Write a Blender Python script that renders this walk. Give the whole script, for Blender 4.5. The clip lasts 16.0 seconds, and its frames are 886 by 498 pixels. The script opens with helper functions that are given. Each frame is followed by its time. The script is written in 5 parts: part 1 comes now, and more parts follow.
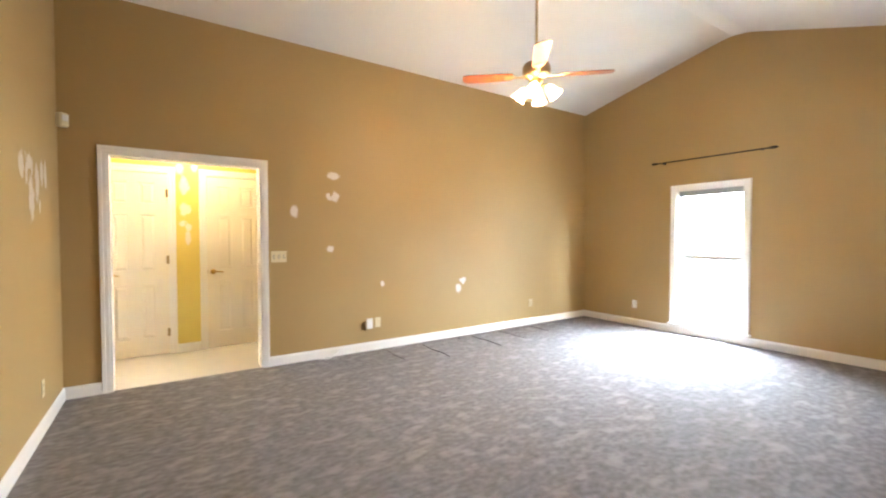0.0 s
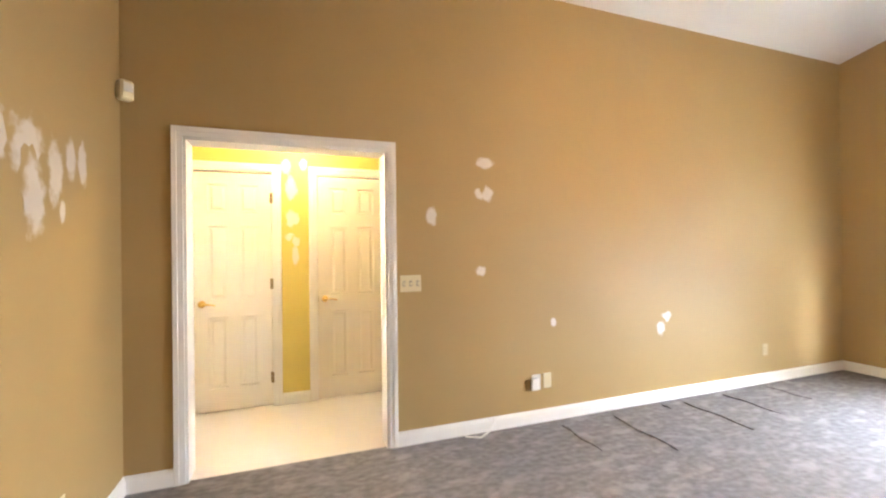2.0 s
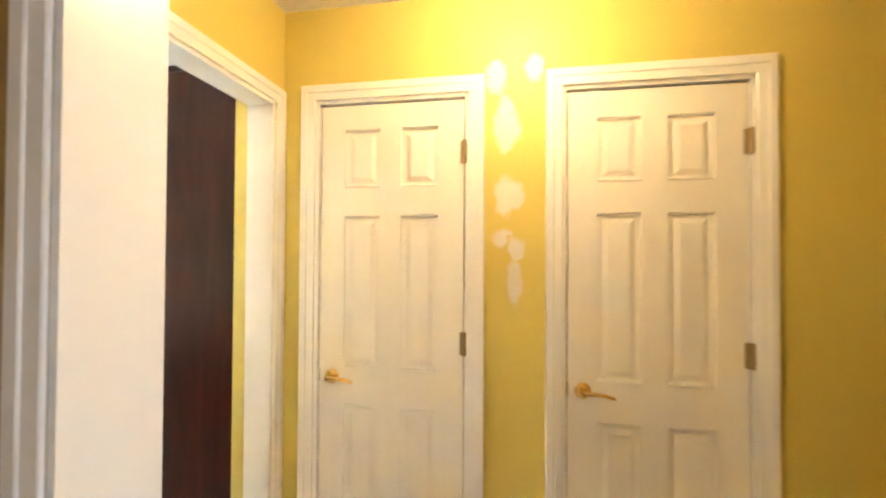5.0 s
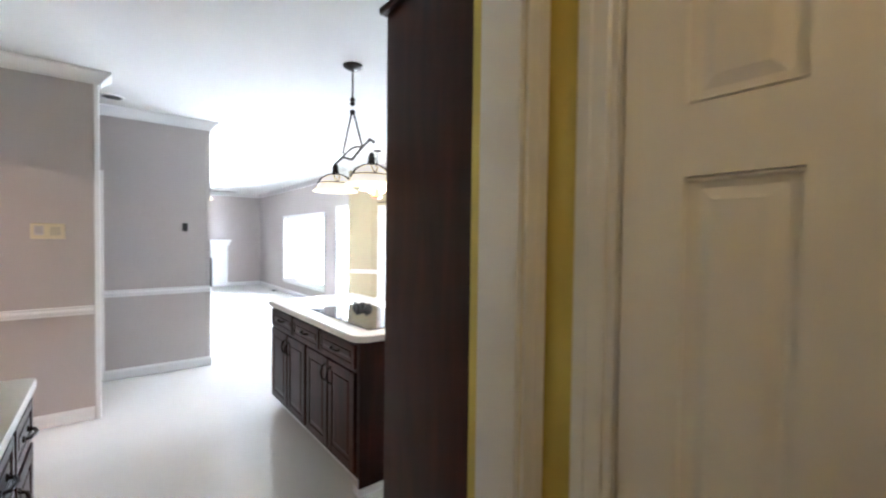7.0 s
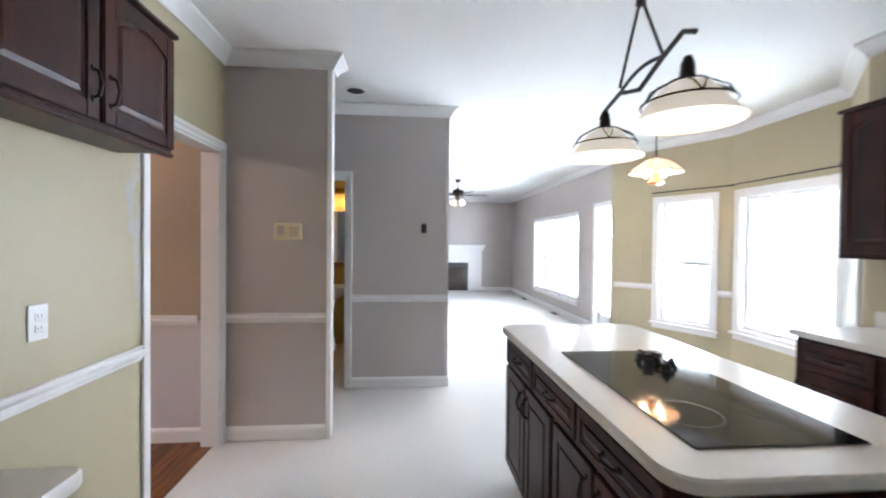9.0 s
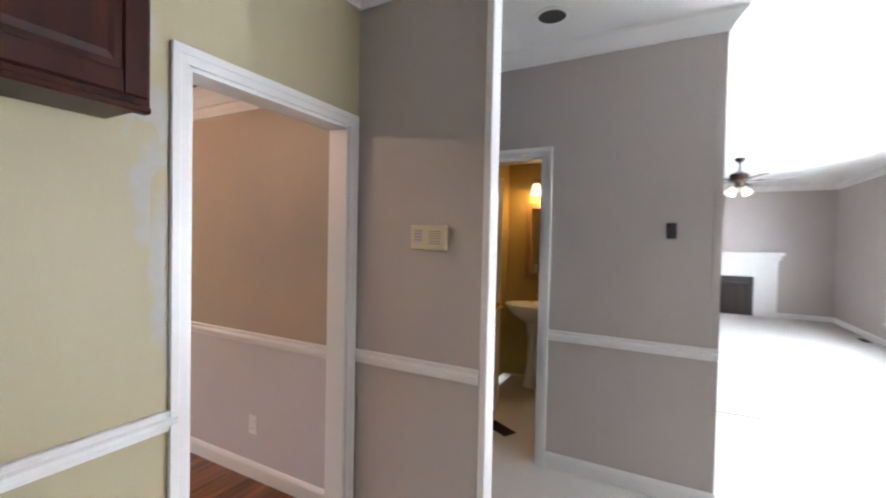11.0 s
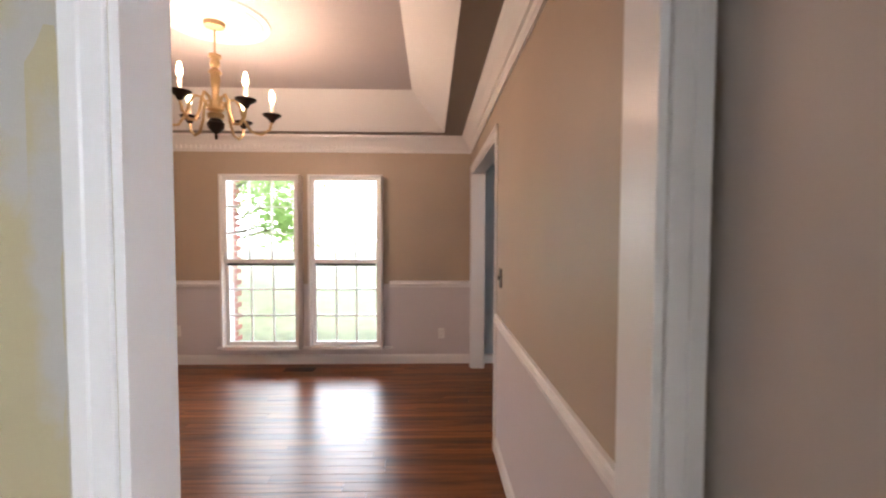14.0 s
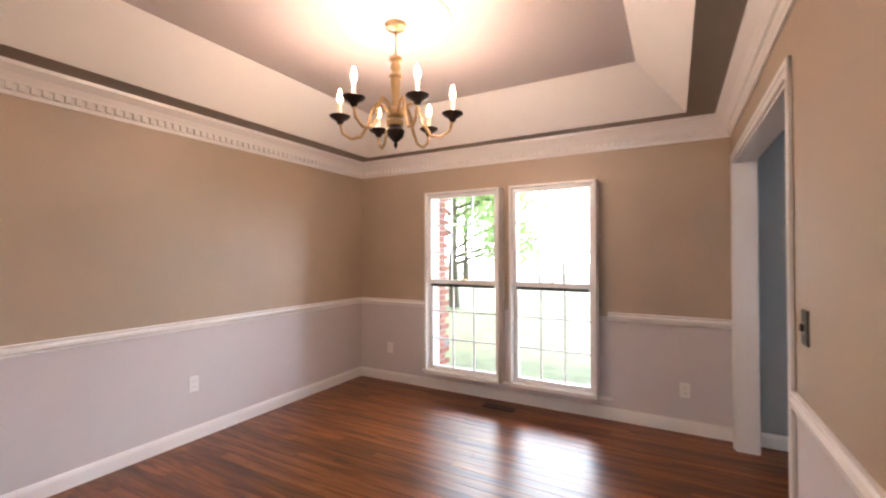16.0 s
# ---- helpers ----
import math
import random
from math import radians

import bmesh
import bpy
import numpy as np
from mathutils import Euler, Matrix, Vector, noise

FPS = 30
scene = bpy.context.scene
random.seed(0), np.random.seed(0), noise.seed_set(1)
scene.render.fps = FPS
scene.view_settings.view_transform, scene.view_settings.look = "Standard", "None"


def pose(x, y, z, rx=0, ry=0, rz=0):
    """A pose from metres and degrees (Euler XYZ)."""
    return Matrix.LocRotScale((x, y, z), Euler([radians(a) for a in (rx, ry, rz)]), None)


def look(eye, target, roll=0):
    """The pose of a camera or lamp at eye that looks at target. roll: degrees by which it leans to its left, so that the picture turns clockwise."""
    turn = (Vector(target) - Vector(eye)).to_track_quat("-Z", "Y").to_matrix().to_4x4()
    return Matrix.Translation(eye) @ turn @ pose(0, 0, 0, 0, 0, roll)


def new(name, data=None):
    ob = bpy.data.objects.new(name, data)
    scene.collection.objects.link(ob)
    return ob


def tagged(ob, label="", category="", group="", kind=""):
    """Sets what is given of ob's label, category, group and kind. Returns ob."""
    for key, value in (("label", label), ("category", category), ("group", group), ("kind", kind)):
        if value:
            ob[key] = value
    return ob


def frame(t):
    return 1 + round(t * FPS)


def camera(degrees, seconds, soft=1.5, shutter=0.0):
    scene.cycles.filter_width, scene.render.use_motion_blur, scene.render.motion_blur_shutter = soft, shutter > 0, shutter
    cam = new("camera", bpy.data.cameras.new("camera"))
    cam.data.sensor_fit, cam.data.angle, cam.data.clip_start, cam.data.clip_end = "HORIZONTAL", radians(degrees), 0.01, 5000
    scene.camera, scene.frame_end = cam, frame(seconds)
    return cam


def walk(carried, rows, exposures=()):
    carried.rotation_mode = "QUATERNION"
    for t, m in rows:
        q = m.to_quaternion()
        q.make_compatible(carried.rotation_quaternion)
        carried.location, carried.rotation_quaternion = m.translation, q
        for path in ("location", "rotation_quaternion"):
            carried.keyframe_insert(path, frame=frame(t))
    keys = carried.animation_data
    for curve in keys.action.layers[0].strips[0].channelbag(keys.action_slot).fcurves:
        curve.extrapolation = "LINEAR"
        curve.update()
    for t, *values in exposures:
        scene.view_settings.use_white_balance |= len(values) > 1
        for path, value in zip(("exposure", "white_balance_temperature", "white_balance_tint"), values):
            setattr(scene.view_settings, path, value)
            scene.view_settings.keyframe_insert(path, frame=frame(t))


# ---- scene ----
cam = camera(93.4, 16.0, 2.1, 0.4)
PATH = [
    (0, (0.262, 0.451, 1.308), (1.373, 2.114, 1.256), -0.1),
    (0.5, (0.325, 0.827, 1.320), (1.311, 2.567, 1.271), -0.5),
    (1, (0.376, 1.253, 1.327), (1.234, 3.060, 1.291), -0.7),
    (1.5, (0.421, 1.706, 1.338), (1.176, 3.558, 1.319), -0.6),
    (2, (0.467, 2.137, 1.353), (1.146, 4.018, 1.356), -0.6),
    (2.5, (0.493, 2.574, 1.374), (1.117, 4.474, 1.402), -0.5),
    (3, (0.508, 2.978, 1.385), (1.038, 4.905, 1.444), 0.1),
    (3.2, (0.524, 3.139, 1.395), (0.996, 5.081, 1.459), 0.3),
    (5.3, (0.494, 4.659, 1.425), (-0.061, 6.580, 1.441), 0.6),
    (5.5, (0.462, 4.772, 1.441), (-0.238, 6.645, 1.443), 0.8),
    (6, (0.353, 5.027, 1.464), (-0.690, 6.733, 1.420), 0.2),
    (6.5, (0.238, 5.205, 1.472), (-1.093, 6.697, 1.430), 0.6),
    (7, (0.091, 5.372, 1.469), (-1.475, 6.615, 1.420), 0.7),
    (7.5, (-0.204, 5.513, 1.425), (-1.936, 6.512, 1.384), 0.7),
    (8, (-0.506, 5.645, 1.426), (-2.371, 6.366, 1.381), 0.8),
    (8.5, (-0.814, 5.766, 1.460), (-2.767, 6.194, 1.406), 0.8),
    (9, (-1.146, 5.848, 1.422), (-3.138, 6.014, 1.392), 0.6),
    (9.5, (-1.472, 5.923, 1.418), (-3.470, 5.824, 1.400), 0.6),
    (9.7, (-1.615, 5.932, 1.418), (-3.607, 5.749, 1.406), 0.5),
    (11.8, (-3.043, 5.988, 1.508), (-4.427, 4.547, 1.425), 1.2),
    (12, (-3.171, 5.919, 1.508), (-4.437, 4.373, 1.420), 1.1),
    (12.5, (-3.351, 5.762, 1.491), (-4.335, 4.023, 1.398), 1.4),
    (13, (-3.533, 5.580, 1.489), (-4.215, 3.703, 1.374), 0.2),
    (13.5, (-3.692, 5.384, 1.446), (-4.060, 3.421, 1.349), 0.3),
    (14, (-3.787, 5.168, 1.413), (-3.840, 3.170, 1.333), 0.2),
    (14.5, (-3.824, 4.957, 1.422), (-3.565, 2.974, 1.358), -0.2),
    (15, (-3.846, 4.766, 1.416), (-3.322, 2.835, 1.383), -0.2),
    (15.5, (-3.866, 4.579, 1.418), (-3.085, 2.738, 1.407), 0.0),
    (16, (-3.828, 4.448, 1.381), (-2.858, 2.699, 1.406), -0.1),
]
EXPOSURES = [(0, 3.4, 6400, 11), (1.5, 3.5, 6400, 13), (2.4, 3.4, 6450, 14), (3.2, 3.05, 6450, 14), (5.3, 2.75, 6600, 14), (6.0, 1.95, 6250, 13), (7.0, 0.65, 5800, 15), (8.0, 0.7, 5750, 15), (8.5, 0.8, 5800, 15), (9.0, 0.0, 5900, 16), (9.7, -0.5, 6000, 17), (11.8, 0.2, 6400, 19), (13.0, 0.1, 6450, 19), (14.0, -0.15, 6450, 19), (15.0, -0.1, 6350, 18), (16, 0.05, 6250, 18)]
walk(cam, [(t, look(e, g, r)) for t, e, g, r in PATH], EXPOSURES)

# ---- world, sun and large lights ----
world = bpy.data.worlds.new("world")
scene.world = world
world.use_nodes = True
wn = world.node_tree.nodes
sky = wn.new("ShaderNodeTexSky")
sky.sky_type = "NISHITA"
sky.sun_disc = False
sky.sun_elevation, sky.sun_rotation = radians(54), radians(-96)
wn["Background"].inputs[1].default_value = 0.15
world.node_tree.links.new(sky.outputs[0], wn["Background"].inputs[0])
sun_data = bpy.data.lights.new("sun", "SUN")
sun_data.energy, sun_data.angle, sun_data.color = 5.0, radians(0.6), (1, 0.95, 0.87)
sun = new("sun", sun_data)
sun.matrix_world = look((-30, 3, 42), (0, 0, 0))


def bulb(name, at, watts, colour, radius=0.03):
    d = bpy.data.lights.new(name, "POINT")
    d.energy, d.color, d.shadow_soft_size = watts, colour, radius
    o = new(name, d)
    o.location = at
    return o


DAY = (0.80, 0.90, 1.0)
# the high sky's light in the bedroom window's opening, falling on the carpet
opening = bpy.data.lights.new("window_daylight", "AREA")
opening.shape, opening.size, opening.size_y = "RECTANGLE", 0.70, 1.5
opening.energy, opening.color, opening.spread = 22, DAY, radians(110)
window_daylight = new("window_daylight", opening)
window_daylight.matrix_world = look((6.21, 3.035, 1.10), (5.21, 3.00, 0.25))
WARM = (1.0, 0.66, 0.32)

# ---- geometry helpers ----


class G:
    """Gathers vertices and faces of one mesh."""

    def __init__(self):
        self.v, self.f, self.m = [], [], Matrix.Identity(4)

    def add(self, verts, faces):
        n = len(self.v)
        self.v += [tuple(self.m @ Vector(p)) for p in verts]
        self.f += [tuple(n + i for i in f) for f in faces]
        return self

    def box(self, x0, x1, y0, y1, z0, z1):
        x0, x1, y0, y1, z0, z1 = min(x0, x1), max(x0, x1), min(y0, y1), max(y0, y1), min(z0, z1), max(z0, z1)
        p = [(x, y, z) for z in (z0, z1) for y in (y0, y1) for x in (x0, x1)]
        return self.add(p, [(0, 2, 3, 1), (4, 5, 7, 6), (0, 1, 5, 4), (2, 6, 7, 3), (0, 4, 6, 2), (1, 3, 7, 5)])

    def rbox(self, x0, x1, y0, y1, z0, z1, b=0.004):
        """A box with chamfered edges."""
        p = []
        for sx, x in ((1, x0), (-1, x1)):
            for sy, y in ((1, y0), (-1, y1)):
                for sz, z in ((1, z0), (-1, z1)):
                    p += [(x, y + sy * b, z + sz * b), (x + sx * b, y, z + sz * b), (x + sx * b, y + sy * b, z)]
        bm = bmesh.new()
        for q in p:
            bm.verts.new(q)
        bmesh.ops.convex_hull(bm, input=bm.verts)
        bm.verts.index_update()
        self.add([v.co[:] for v in bm.verts], [[v.index for v in f.verts] for f in bm.faces])
        bm.free()
        return self

    def lathe(self, profile, seg=24, at=(0, 0, 0), axis="Z"):
        v, f, n = [], [], len(profile)
        for i in range(seg):
            a = 2 * math.pi * i / seg
            for r, h in profile:
                c, s = r * math.cos(a), r * math.sin(a)
                q = (c, s, h) if axis == "Z" else (h, c, s) if axis == "X" else (s, h, c)
                v.append((q[0] + at[0], q[1] + at[1], q[2] + at[2]))
        for i in range(seg):
            j = (i + 1) % seg
            for k in range(n - 1):
                f.append((i * n + k, j * n + k, j * n + k + 1, i * n + k + 1))
        return self.add(v, f)

    def tube(self, pts, r, seg=10, taper=None):
        pts = [Vector(p) for p in pts]
        v, f = [], []
        prev = None
        for i, p in enumerate(pts):
            d = (pts[min(i + 1, len(pts) - 1)] - pts[max(i - 1, 0)]).normalized()
            u = prev - d * prev.dot(d) if prev else d.orthogonal()
            u.normalize()
            prev = u
            w = d.cross(u)
            rr = r if taper is None else r + (taper - r) * i / (len(pts) - 1)
            for k in range(seg):
                a = 2 * math.pi * k / seg
                v.append(p + u * rr * math.cos(a) + w * rr * math.sin(a))
        for i in range(len(pts) - 1):
            for k in range(seg):
                k2 = (k + 1) % seg
                f.append((i * seg + k, i * seg + k2, (i + 1) * seg + k2, (i + 1) * seg + k))
        f += [tuple(range(seg))[::-1], tuple((len(pts) - 1) * seg + k for k in range(seg))]
        return self.add(v, f)

    def plate(self, outline, y0, y1, inset=0.0):
        """An outline in x, z drawn out from y0 to y1, the far side drawn in by inset."""
        n = len(outline)
        cx = sum(p[0] for p in outline) / n
        cz = sum(p[1] for p in outline) / n
        w = max(abs(p[0] - cx) for p in outline)
        h = max(abs(p[1] - cz) for p in outline)
        back = [(x, y0, z) for x, z in outline]
        front = [(cx + (x - cx) * (1 - inset / w), y1, cz + (z - cz) * (1 - inset / h)) for x, z in outline]
        f = [tuple(range(n))[::-1], tuple(range(n, 2 * n))]
        f += [(i, (i + 1) % n, n + (i + 1) % n, n + i) for i in range(n)]
        return self.add(back + front, f)

    def sweep(self, profile, path, closed=False):
        """A profile of (out, up) led along a level path; out is to the path's left."""
        pts = [Vector(p) for p in path]
        n, k = len(pts), len(profile)
        v, f = [], []
        for i, p in enumerate(pts):
            a = pts[i - 1] if (i or closed) else None
            b = pts[(i + 1) % n] if (i < n - 1 or closed) else None
            d1 = (p - a).normalized() if a else (b - p).normalized()
            d2 = (b - p).normalized() if b else d1
            n1, n2 = Vector((-d1.y, d1.x, 0)), Vector((-d2.y, d2.x, 0))
            m = (n1 + n2).normalized()
            m /= max(0.3, m.dot(n1))
            v += [p + m * o + Vector((0, 0, u)) for o, u in profile]
        for i in range(n if closed else n - 1):
            j = (i + 1) % n
            f += [(i * k + q, j * k + q, j * k + (q + 1) % k, i * k + (q + 1) % k) for q in range(k)]
        if not closed:
            f += [tuple(range(k)), tuple((n - 1) * k + q for q in range(k))[::-1]]
        return self.add(v, f)

    def mesh(self, name, smooth=False):
        me = bpy.data.meshes.new(name)
        me.from_pydata(self.v, [], self.f)
        bm = bmesh.new()
        bm.from_mesh(me)
        bmesh.ops.recalc_face_normals(bm, faces=bm.faces)
        bm.to_mesh(me)
        bm.free()
        if smooth:
            for p in me.polygons:
                p.use_smooth = True
            me.set_sharp_from_angle(angle=radians(40))
        return me


def part(name, g, material, parent=None, label="", smooth=False):
    ob = new(name, g.mesh(name, smooth))
    ob.data.materials.append(material)
    ob.parent = parent
    return tagged(ob, label)


def thing(name, label, category, m=None, group="", kind=""):
    ob = new(name)
    ob.empty_display_size = 0.1
    if m is not None:
        ob.matrix_basis = m
    return tagged(ob, label, category, group, kind)


def solid(name, g, material, label, category, group="", kind="", smooth=False):
    return tagged(part(name, g, material, None, "", smooth), label, category, group, kind)


def setting(name, g, material, label, smooth=False):
    return tagged(part(name, g, material, None, "", smooth), label, name.split("_")[0], "", "structure")


# ---- materials ----


def mat(name, base, rough=0.5, metal=0.0, vary=0.08, scale=6.0, bump=0.0, bscale=120.0, stain=None, amount=0.0, spec=None, stretch=None):
    m = bpy.data.materials.new(name)
    m.use_nodes = True
    nt = m.node_tree
    b = nt.nodes["Principled BSDF"]
    b.inputs["Roughness"].default_value, b.inputs["Metallic"].default_value = rough, metal
    if spec is not None:
        b.inputs["Specular IOR Level"].default_value = spec
    co = nt.nodes.new("ShaderNodeTexCoord")
    mp = nt.nodes.new("ShaderNodeMapping")
    if stretch:
        mp.inputs["Scale"].default_value = stretch
    nt.links.new(co.outputs["Object"], mp.inputs[0])
    n1, n2 = nt.nodes.new("ShaderNodeTexNoise"), nt.nodes.new("ShaderNodeTexNoise")
    for n, s in ((n1, scale), (n2, bscale)):
        n.inputs["Scale"].default_value = s
        n.inputs["Detail"].default_value = 4
        nt.links.new(mp.outputs[0], n.inputs["Vector"])
    mix = nt.nodes.new("ShaderNodeMix")
    mix.data_type = "RGBA"
    mix.inputs["A"].default_value = (*[c * (1 - vary) for c in base], 1)
    mix.inputs["B"].default_value = (*[min(1, c * (1 + vary)) for c in base], 1)
    nt.links.new(n1.outputs["Fac"], mix.inputs["Factor"])
    out = mix.outputs["Result"]
    if stain:
        ramp = nt.nodes.new("ShaderNodeMapRange")
        ramp.inputs[1].default_value, ramp.inputs[2].default_value, ramp.inputs[4].default_value = 0.52, 0.68, amount
        n3 = nt.nodes.new("ShaderNodeTexNoise")
        n3.inputs["Scale"].default_value, n3.inputs["Detail"].default_value = scale * 0.35, 6
        nt.links.new(mp.outputs[0], n3.inputs["Vector"])
        nt.links.new(n3.outputs["Fac"], ramp.inputs[0])
        mx = nt.nodes.new("ShaderNodeMix")
        mx.data_type = "RGBA"
        mx.inputs["B"].default_value = (*stain, 1)
        nt.links.new(ramp.outputs[0], mx.inputs["Factor"])
        nt.links.new(out, mx.inputs["A"])
        out = mx.outputs["Result"]
    nt.links.new(out, b.inputs["Base Color"])
    if bump:
        bp = nt.nodes.new("ShaderNodeBump")
        bp.inputs["Strength"].default_value, bp.inputs["Distance"].default_value = bump, 0.004
        nt.links.new(n2.outputs["Fac"], bp.inputs["Height"])
        nt.links.new(bp.outputs[0], b.inputs["Normal"])
    return m


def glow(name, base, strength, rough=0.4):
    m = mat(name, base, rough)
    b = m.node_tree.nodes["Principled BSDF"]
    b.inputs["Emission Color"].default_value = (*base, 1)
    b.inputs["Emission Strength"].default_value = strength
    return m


def wood(name, dark, light, rough, grain=(2, 40, 40), random_amount=0.0, coat=0.0, spec=0.5):
    m = bpy.data.materials.new(name)
    m.use_nodes = True
    nt = m.node_tree
    b = nt.nodes["Principled BSDF"]
    b.inputs["Roughness"].default_value = rough
    b.inputs["Coat Weight"].default_value = coat
    b.inputs["Specular IOR Level"].default_value = spec
    b.inputs["Coat Roughness"].default_value = 0.12
    co, mp = nt.nodes.new("ShaderNodeTexCoord"), nt.nodes.new("ShaderNodeMapping")
    mp.inputs["Scale"].default_value = grain
    info, off = nt.nodes.new("ShaderNodeObjectInfo"), nt.nodes.new("ShaderNodeVectorMath")
    off.operation = "SCALE"
    off.inputs[0].default_value = (7, 13, 5)
    nt.links.new(info.outputs["Random"], off.inputs["Scale"])
    nt.links.new(off.outputs[0], mp.inputs["Location"])
    nt.links.new(co.outputs["Object"], mp.inputs[0])
    n = nt.nodes.new("ShaderNodeTexNoise")
    n.inputs["Scale"].default_value, n.inputs["Detail"].default_value, n.inputs["Distortion"].default_value = 1.0, 6, 0.6
    nt.links.new(mp.outputs[0], n.inputs["Vector"])
    ramp = nt.nodes.new("ShaderNodeValToRGB")
    ramp.color_ramp.elements[0].position, ramp.color_ramp.elements[1].position = 0.33, 0.68
    ramp.color_ramp.elements[0].color, ramp.color_ramp.elements[1].color = (*dark, 1), (*light, 1)
    nt.links.new(n.outputs["Fac"], ramp.inputs[0])
    hsv = nt.nodes.new("ShaderNodeHueSaturation")
    rng = nt.nodes.new("ShaderNodeMapRange")
    rng.inputs[3].default_value, rng.inputs[4].default_value = 1 - random_amount, 1 + random_amount
    nt.links.new(info.outputs["Random"], rng.inputs[0])
    nt.links.new(rng.outputs[0], hsv.inputs["Value"])
    nt.links.new(ramp.outputs[0], hsv.inputs["Color"])
    nt.links.new(hsv.outputs[0], b.inputs["Base Color"])
    bp = nt.nodes.new("ShaderNodeBump")
    bp.inputs["Strength"].default_value, bp.inputs["Distance"].default_value = 0.12, 0.002
    nt.links.new(n.outputs["Fac"], bp.inputs["Height"])
    nt.links.new(bp.outputs[0], b.inputs["Normal"])
    return m


def pane_glass(name):
    m = bpy.data.materials.new(name)
    m.use_nodes = True
    nt = m.node_tree
    nt.nodes.remove(nt.nodes["Principled BSDF"])
    t, g, mx = (nt.nodes.new("ShaderNode" + k) for k in ("BsdfTransparent", "BsdfGlossy", "MixShader"))
    t.inputs[0].default_value = (0.97, 0.98, 0.98, 1)
    g.inputs["Roughness"].default_value = 0.02
    mx.inputs[0].default_value = 0.04
    nt.links.new(t.outputs[0], mx.inputs[1])
    nt.links.new(g.outputs[0], mx.inputs[2])
    nt.links.new(mx.outputs[0], nt.nodes["Material Output"].inputs[0])
    return m


TAN = mat("tan_wall_paint", (0.40, 0.275, 0.115), 0.55, vary=0.05, scale=1.5, bump=0.12, bscale=260)
YELLOW = mat("golden_wall_paint", (0.66, 0.53, 0.135), 0.5, vary=0.05, scale=1.5, bump=0.1, bscale=260)
CREAM = mat("pale_yellow_paint", (0.45, 0.39, 0.245), 0.5, vary=0.05, scale=1.5, bump=0.1, bscale=260)
GREY = mat("warm_grey_paint", (0.475, 0.43, 0.405), 0.5, vary=0.05, scale=1.5, bump=0.1, bscale=260)
TAUPE = mat("taupe_dining_paint", (0.43, 0.345, 0.255), 0.45, vary=0.10, scale=1.8, bump=0.1, bscale=260, stain=(0.34, 0.30, 0.24), amount=0.55)
LILAC = mat("pale_lilac_paint", (0.60, 0.565, 0.575), 0.5, vary=0.04, scale=1.5, bump=0.1, bscale=260)
BLUEGREY = mat("blue_grey_paint", (0.36, 0.40, 0.43), 0.5, vary=0.04, scale=1.5, bump=0.1, bscale=260)
OCHRE = mat("ochre_powder_paint", (0.42, 0.30, 0.09), 0.5, vary=0.06, scale=1.5, bump=0.1, bscale=260)
TRIM = mat("white_trim_paint", (0.80, 0.79, 0.78), 0.3, vary=0.03, scale=3, bump=0.03, bscale=60)
DOORW = mat("white_door_paint", (0.80, 0.76, 0.70), 0.35, vary=0.03, scale=3, bump=0.08, bscale=90, stretch=(6, 6, 0.6))
CEIL = mat("white_ceiling_paint", (0.74, 0.73, 0.71), 0.7, vary=0.03, scale=2, bump=0.15, bscale=180)
SOFFIT = mat("taupe_soffit_paint", (0.25, 0.21, 0.175), 0.6, vary=0.05, scale=2)
TRAYTOP = mat("lilac_grey_tray_paint", (0.52, 0.47, 0.46), 0.6, vary=0.04, scale=2)


def smear(name, base, axis, under, strength=1.0):
    """Filler over paint: it thins out raggedly towards its rim, where the paint shows."""
    m = mat(name, base, 0.6, vary=0.06, scale=20, bump=0.12, bscale=260)
    nt = m.node_tree
    co, sep = nt.nodes.new("ShaderNodeTexCoord"), nt.nodes.new("ShaderNodeSeparateXYZ")
    nt.links.new(co.outputs["Generated"], sep.inputs[0])
    cmb, sub, ln = nt.nodes.new("ShaderNodeCombineXYZ"), nt.nodes.new("ShaderNodeVectorMath"), nt.nodes.new("ShaderNodeVectorMath")
    sub.operation, ln.operation = "SUBTRACT", "LENGTH"
    sub.inputs[1].default_value = (0.5, 0.5, 0)
    nt.links.new(sep.outputs[axis], cmb.inputs[0])
    nt.links.new(sep.outputs["Z"], cmb.inputs[1])
    nt.links.new(cmb.outputs[0], sub.inputs[0])
    nt.links.new(sub.outputs[0], ln.inputs[0])
    nz = nt.nodes.new("ShaderNodeTexNoise")
    nz.inputs["Scale"].default_value, nz.inputs["Detail"].default_value = 16, 5
    nt.links.new(co.outputs["Object"], nz.inputs["Vector"])
    ad = nt.nodes.new("ShaderNodeMath")
    ad.operation, ad.inputs[1].default_value = "MULTIPLY_ADD", 0.5
    nt.links.new(nz.outputs["Fac"], ad.inputs[0])
    nt.links.new(ln.outputs["Value"], ad.inputs[2])
    rg = nt.nodes.new("ShaderNodeMapRange")
    rg.inputs[1].default_value, rg.inputs[2].default_value, rg.inputs[3].default_value, rg.inputs[4].default_value = 0.50, 0.66, strength, 0.0
    nt.links.new(ad.outputs[0], rg.inputs[0])
    bsdf = nt.nodes["Principled BSDF"]
    link = bsdf.inputs["Base Color"].links[0].from_socket
    mx = nt.nodes.new("ShaderNodeMix")
    mx.data_type = "RGBA"
    mx.inputs["A"].default_value = (*under, 1)
    nt.links.new(rg.outputs[0], mx.inputs["Factor"])
    nt.links.new(link, mx.inputs["B"])
    nt.links.new(mx.outputs["Result"], bsdf.inputs["Base Color"])
    return m


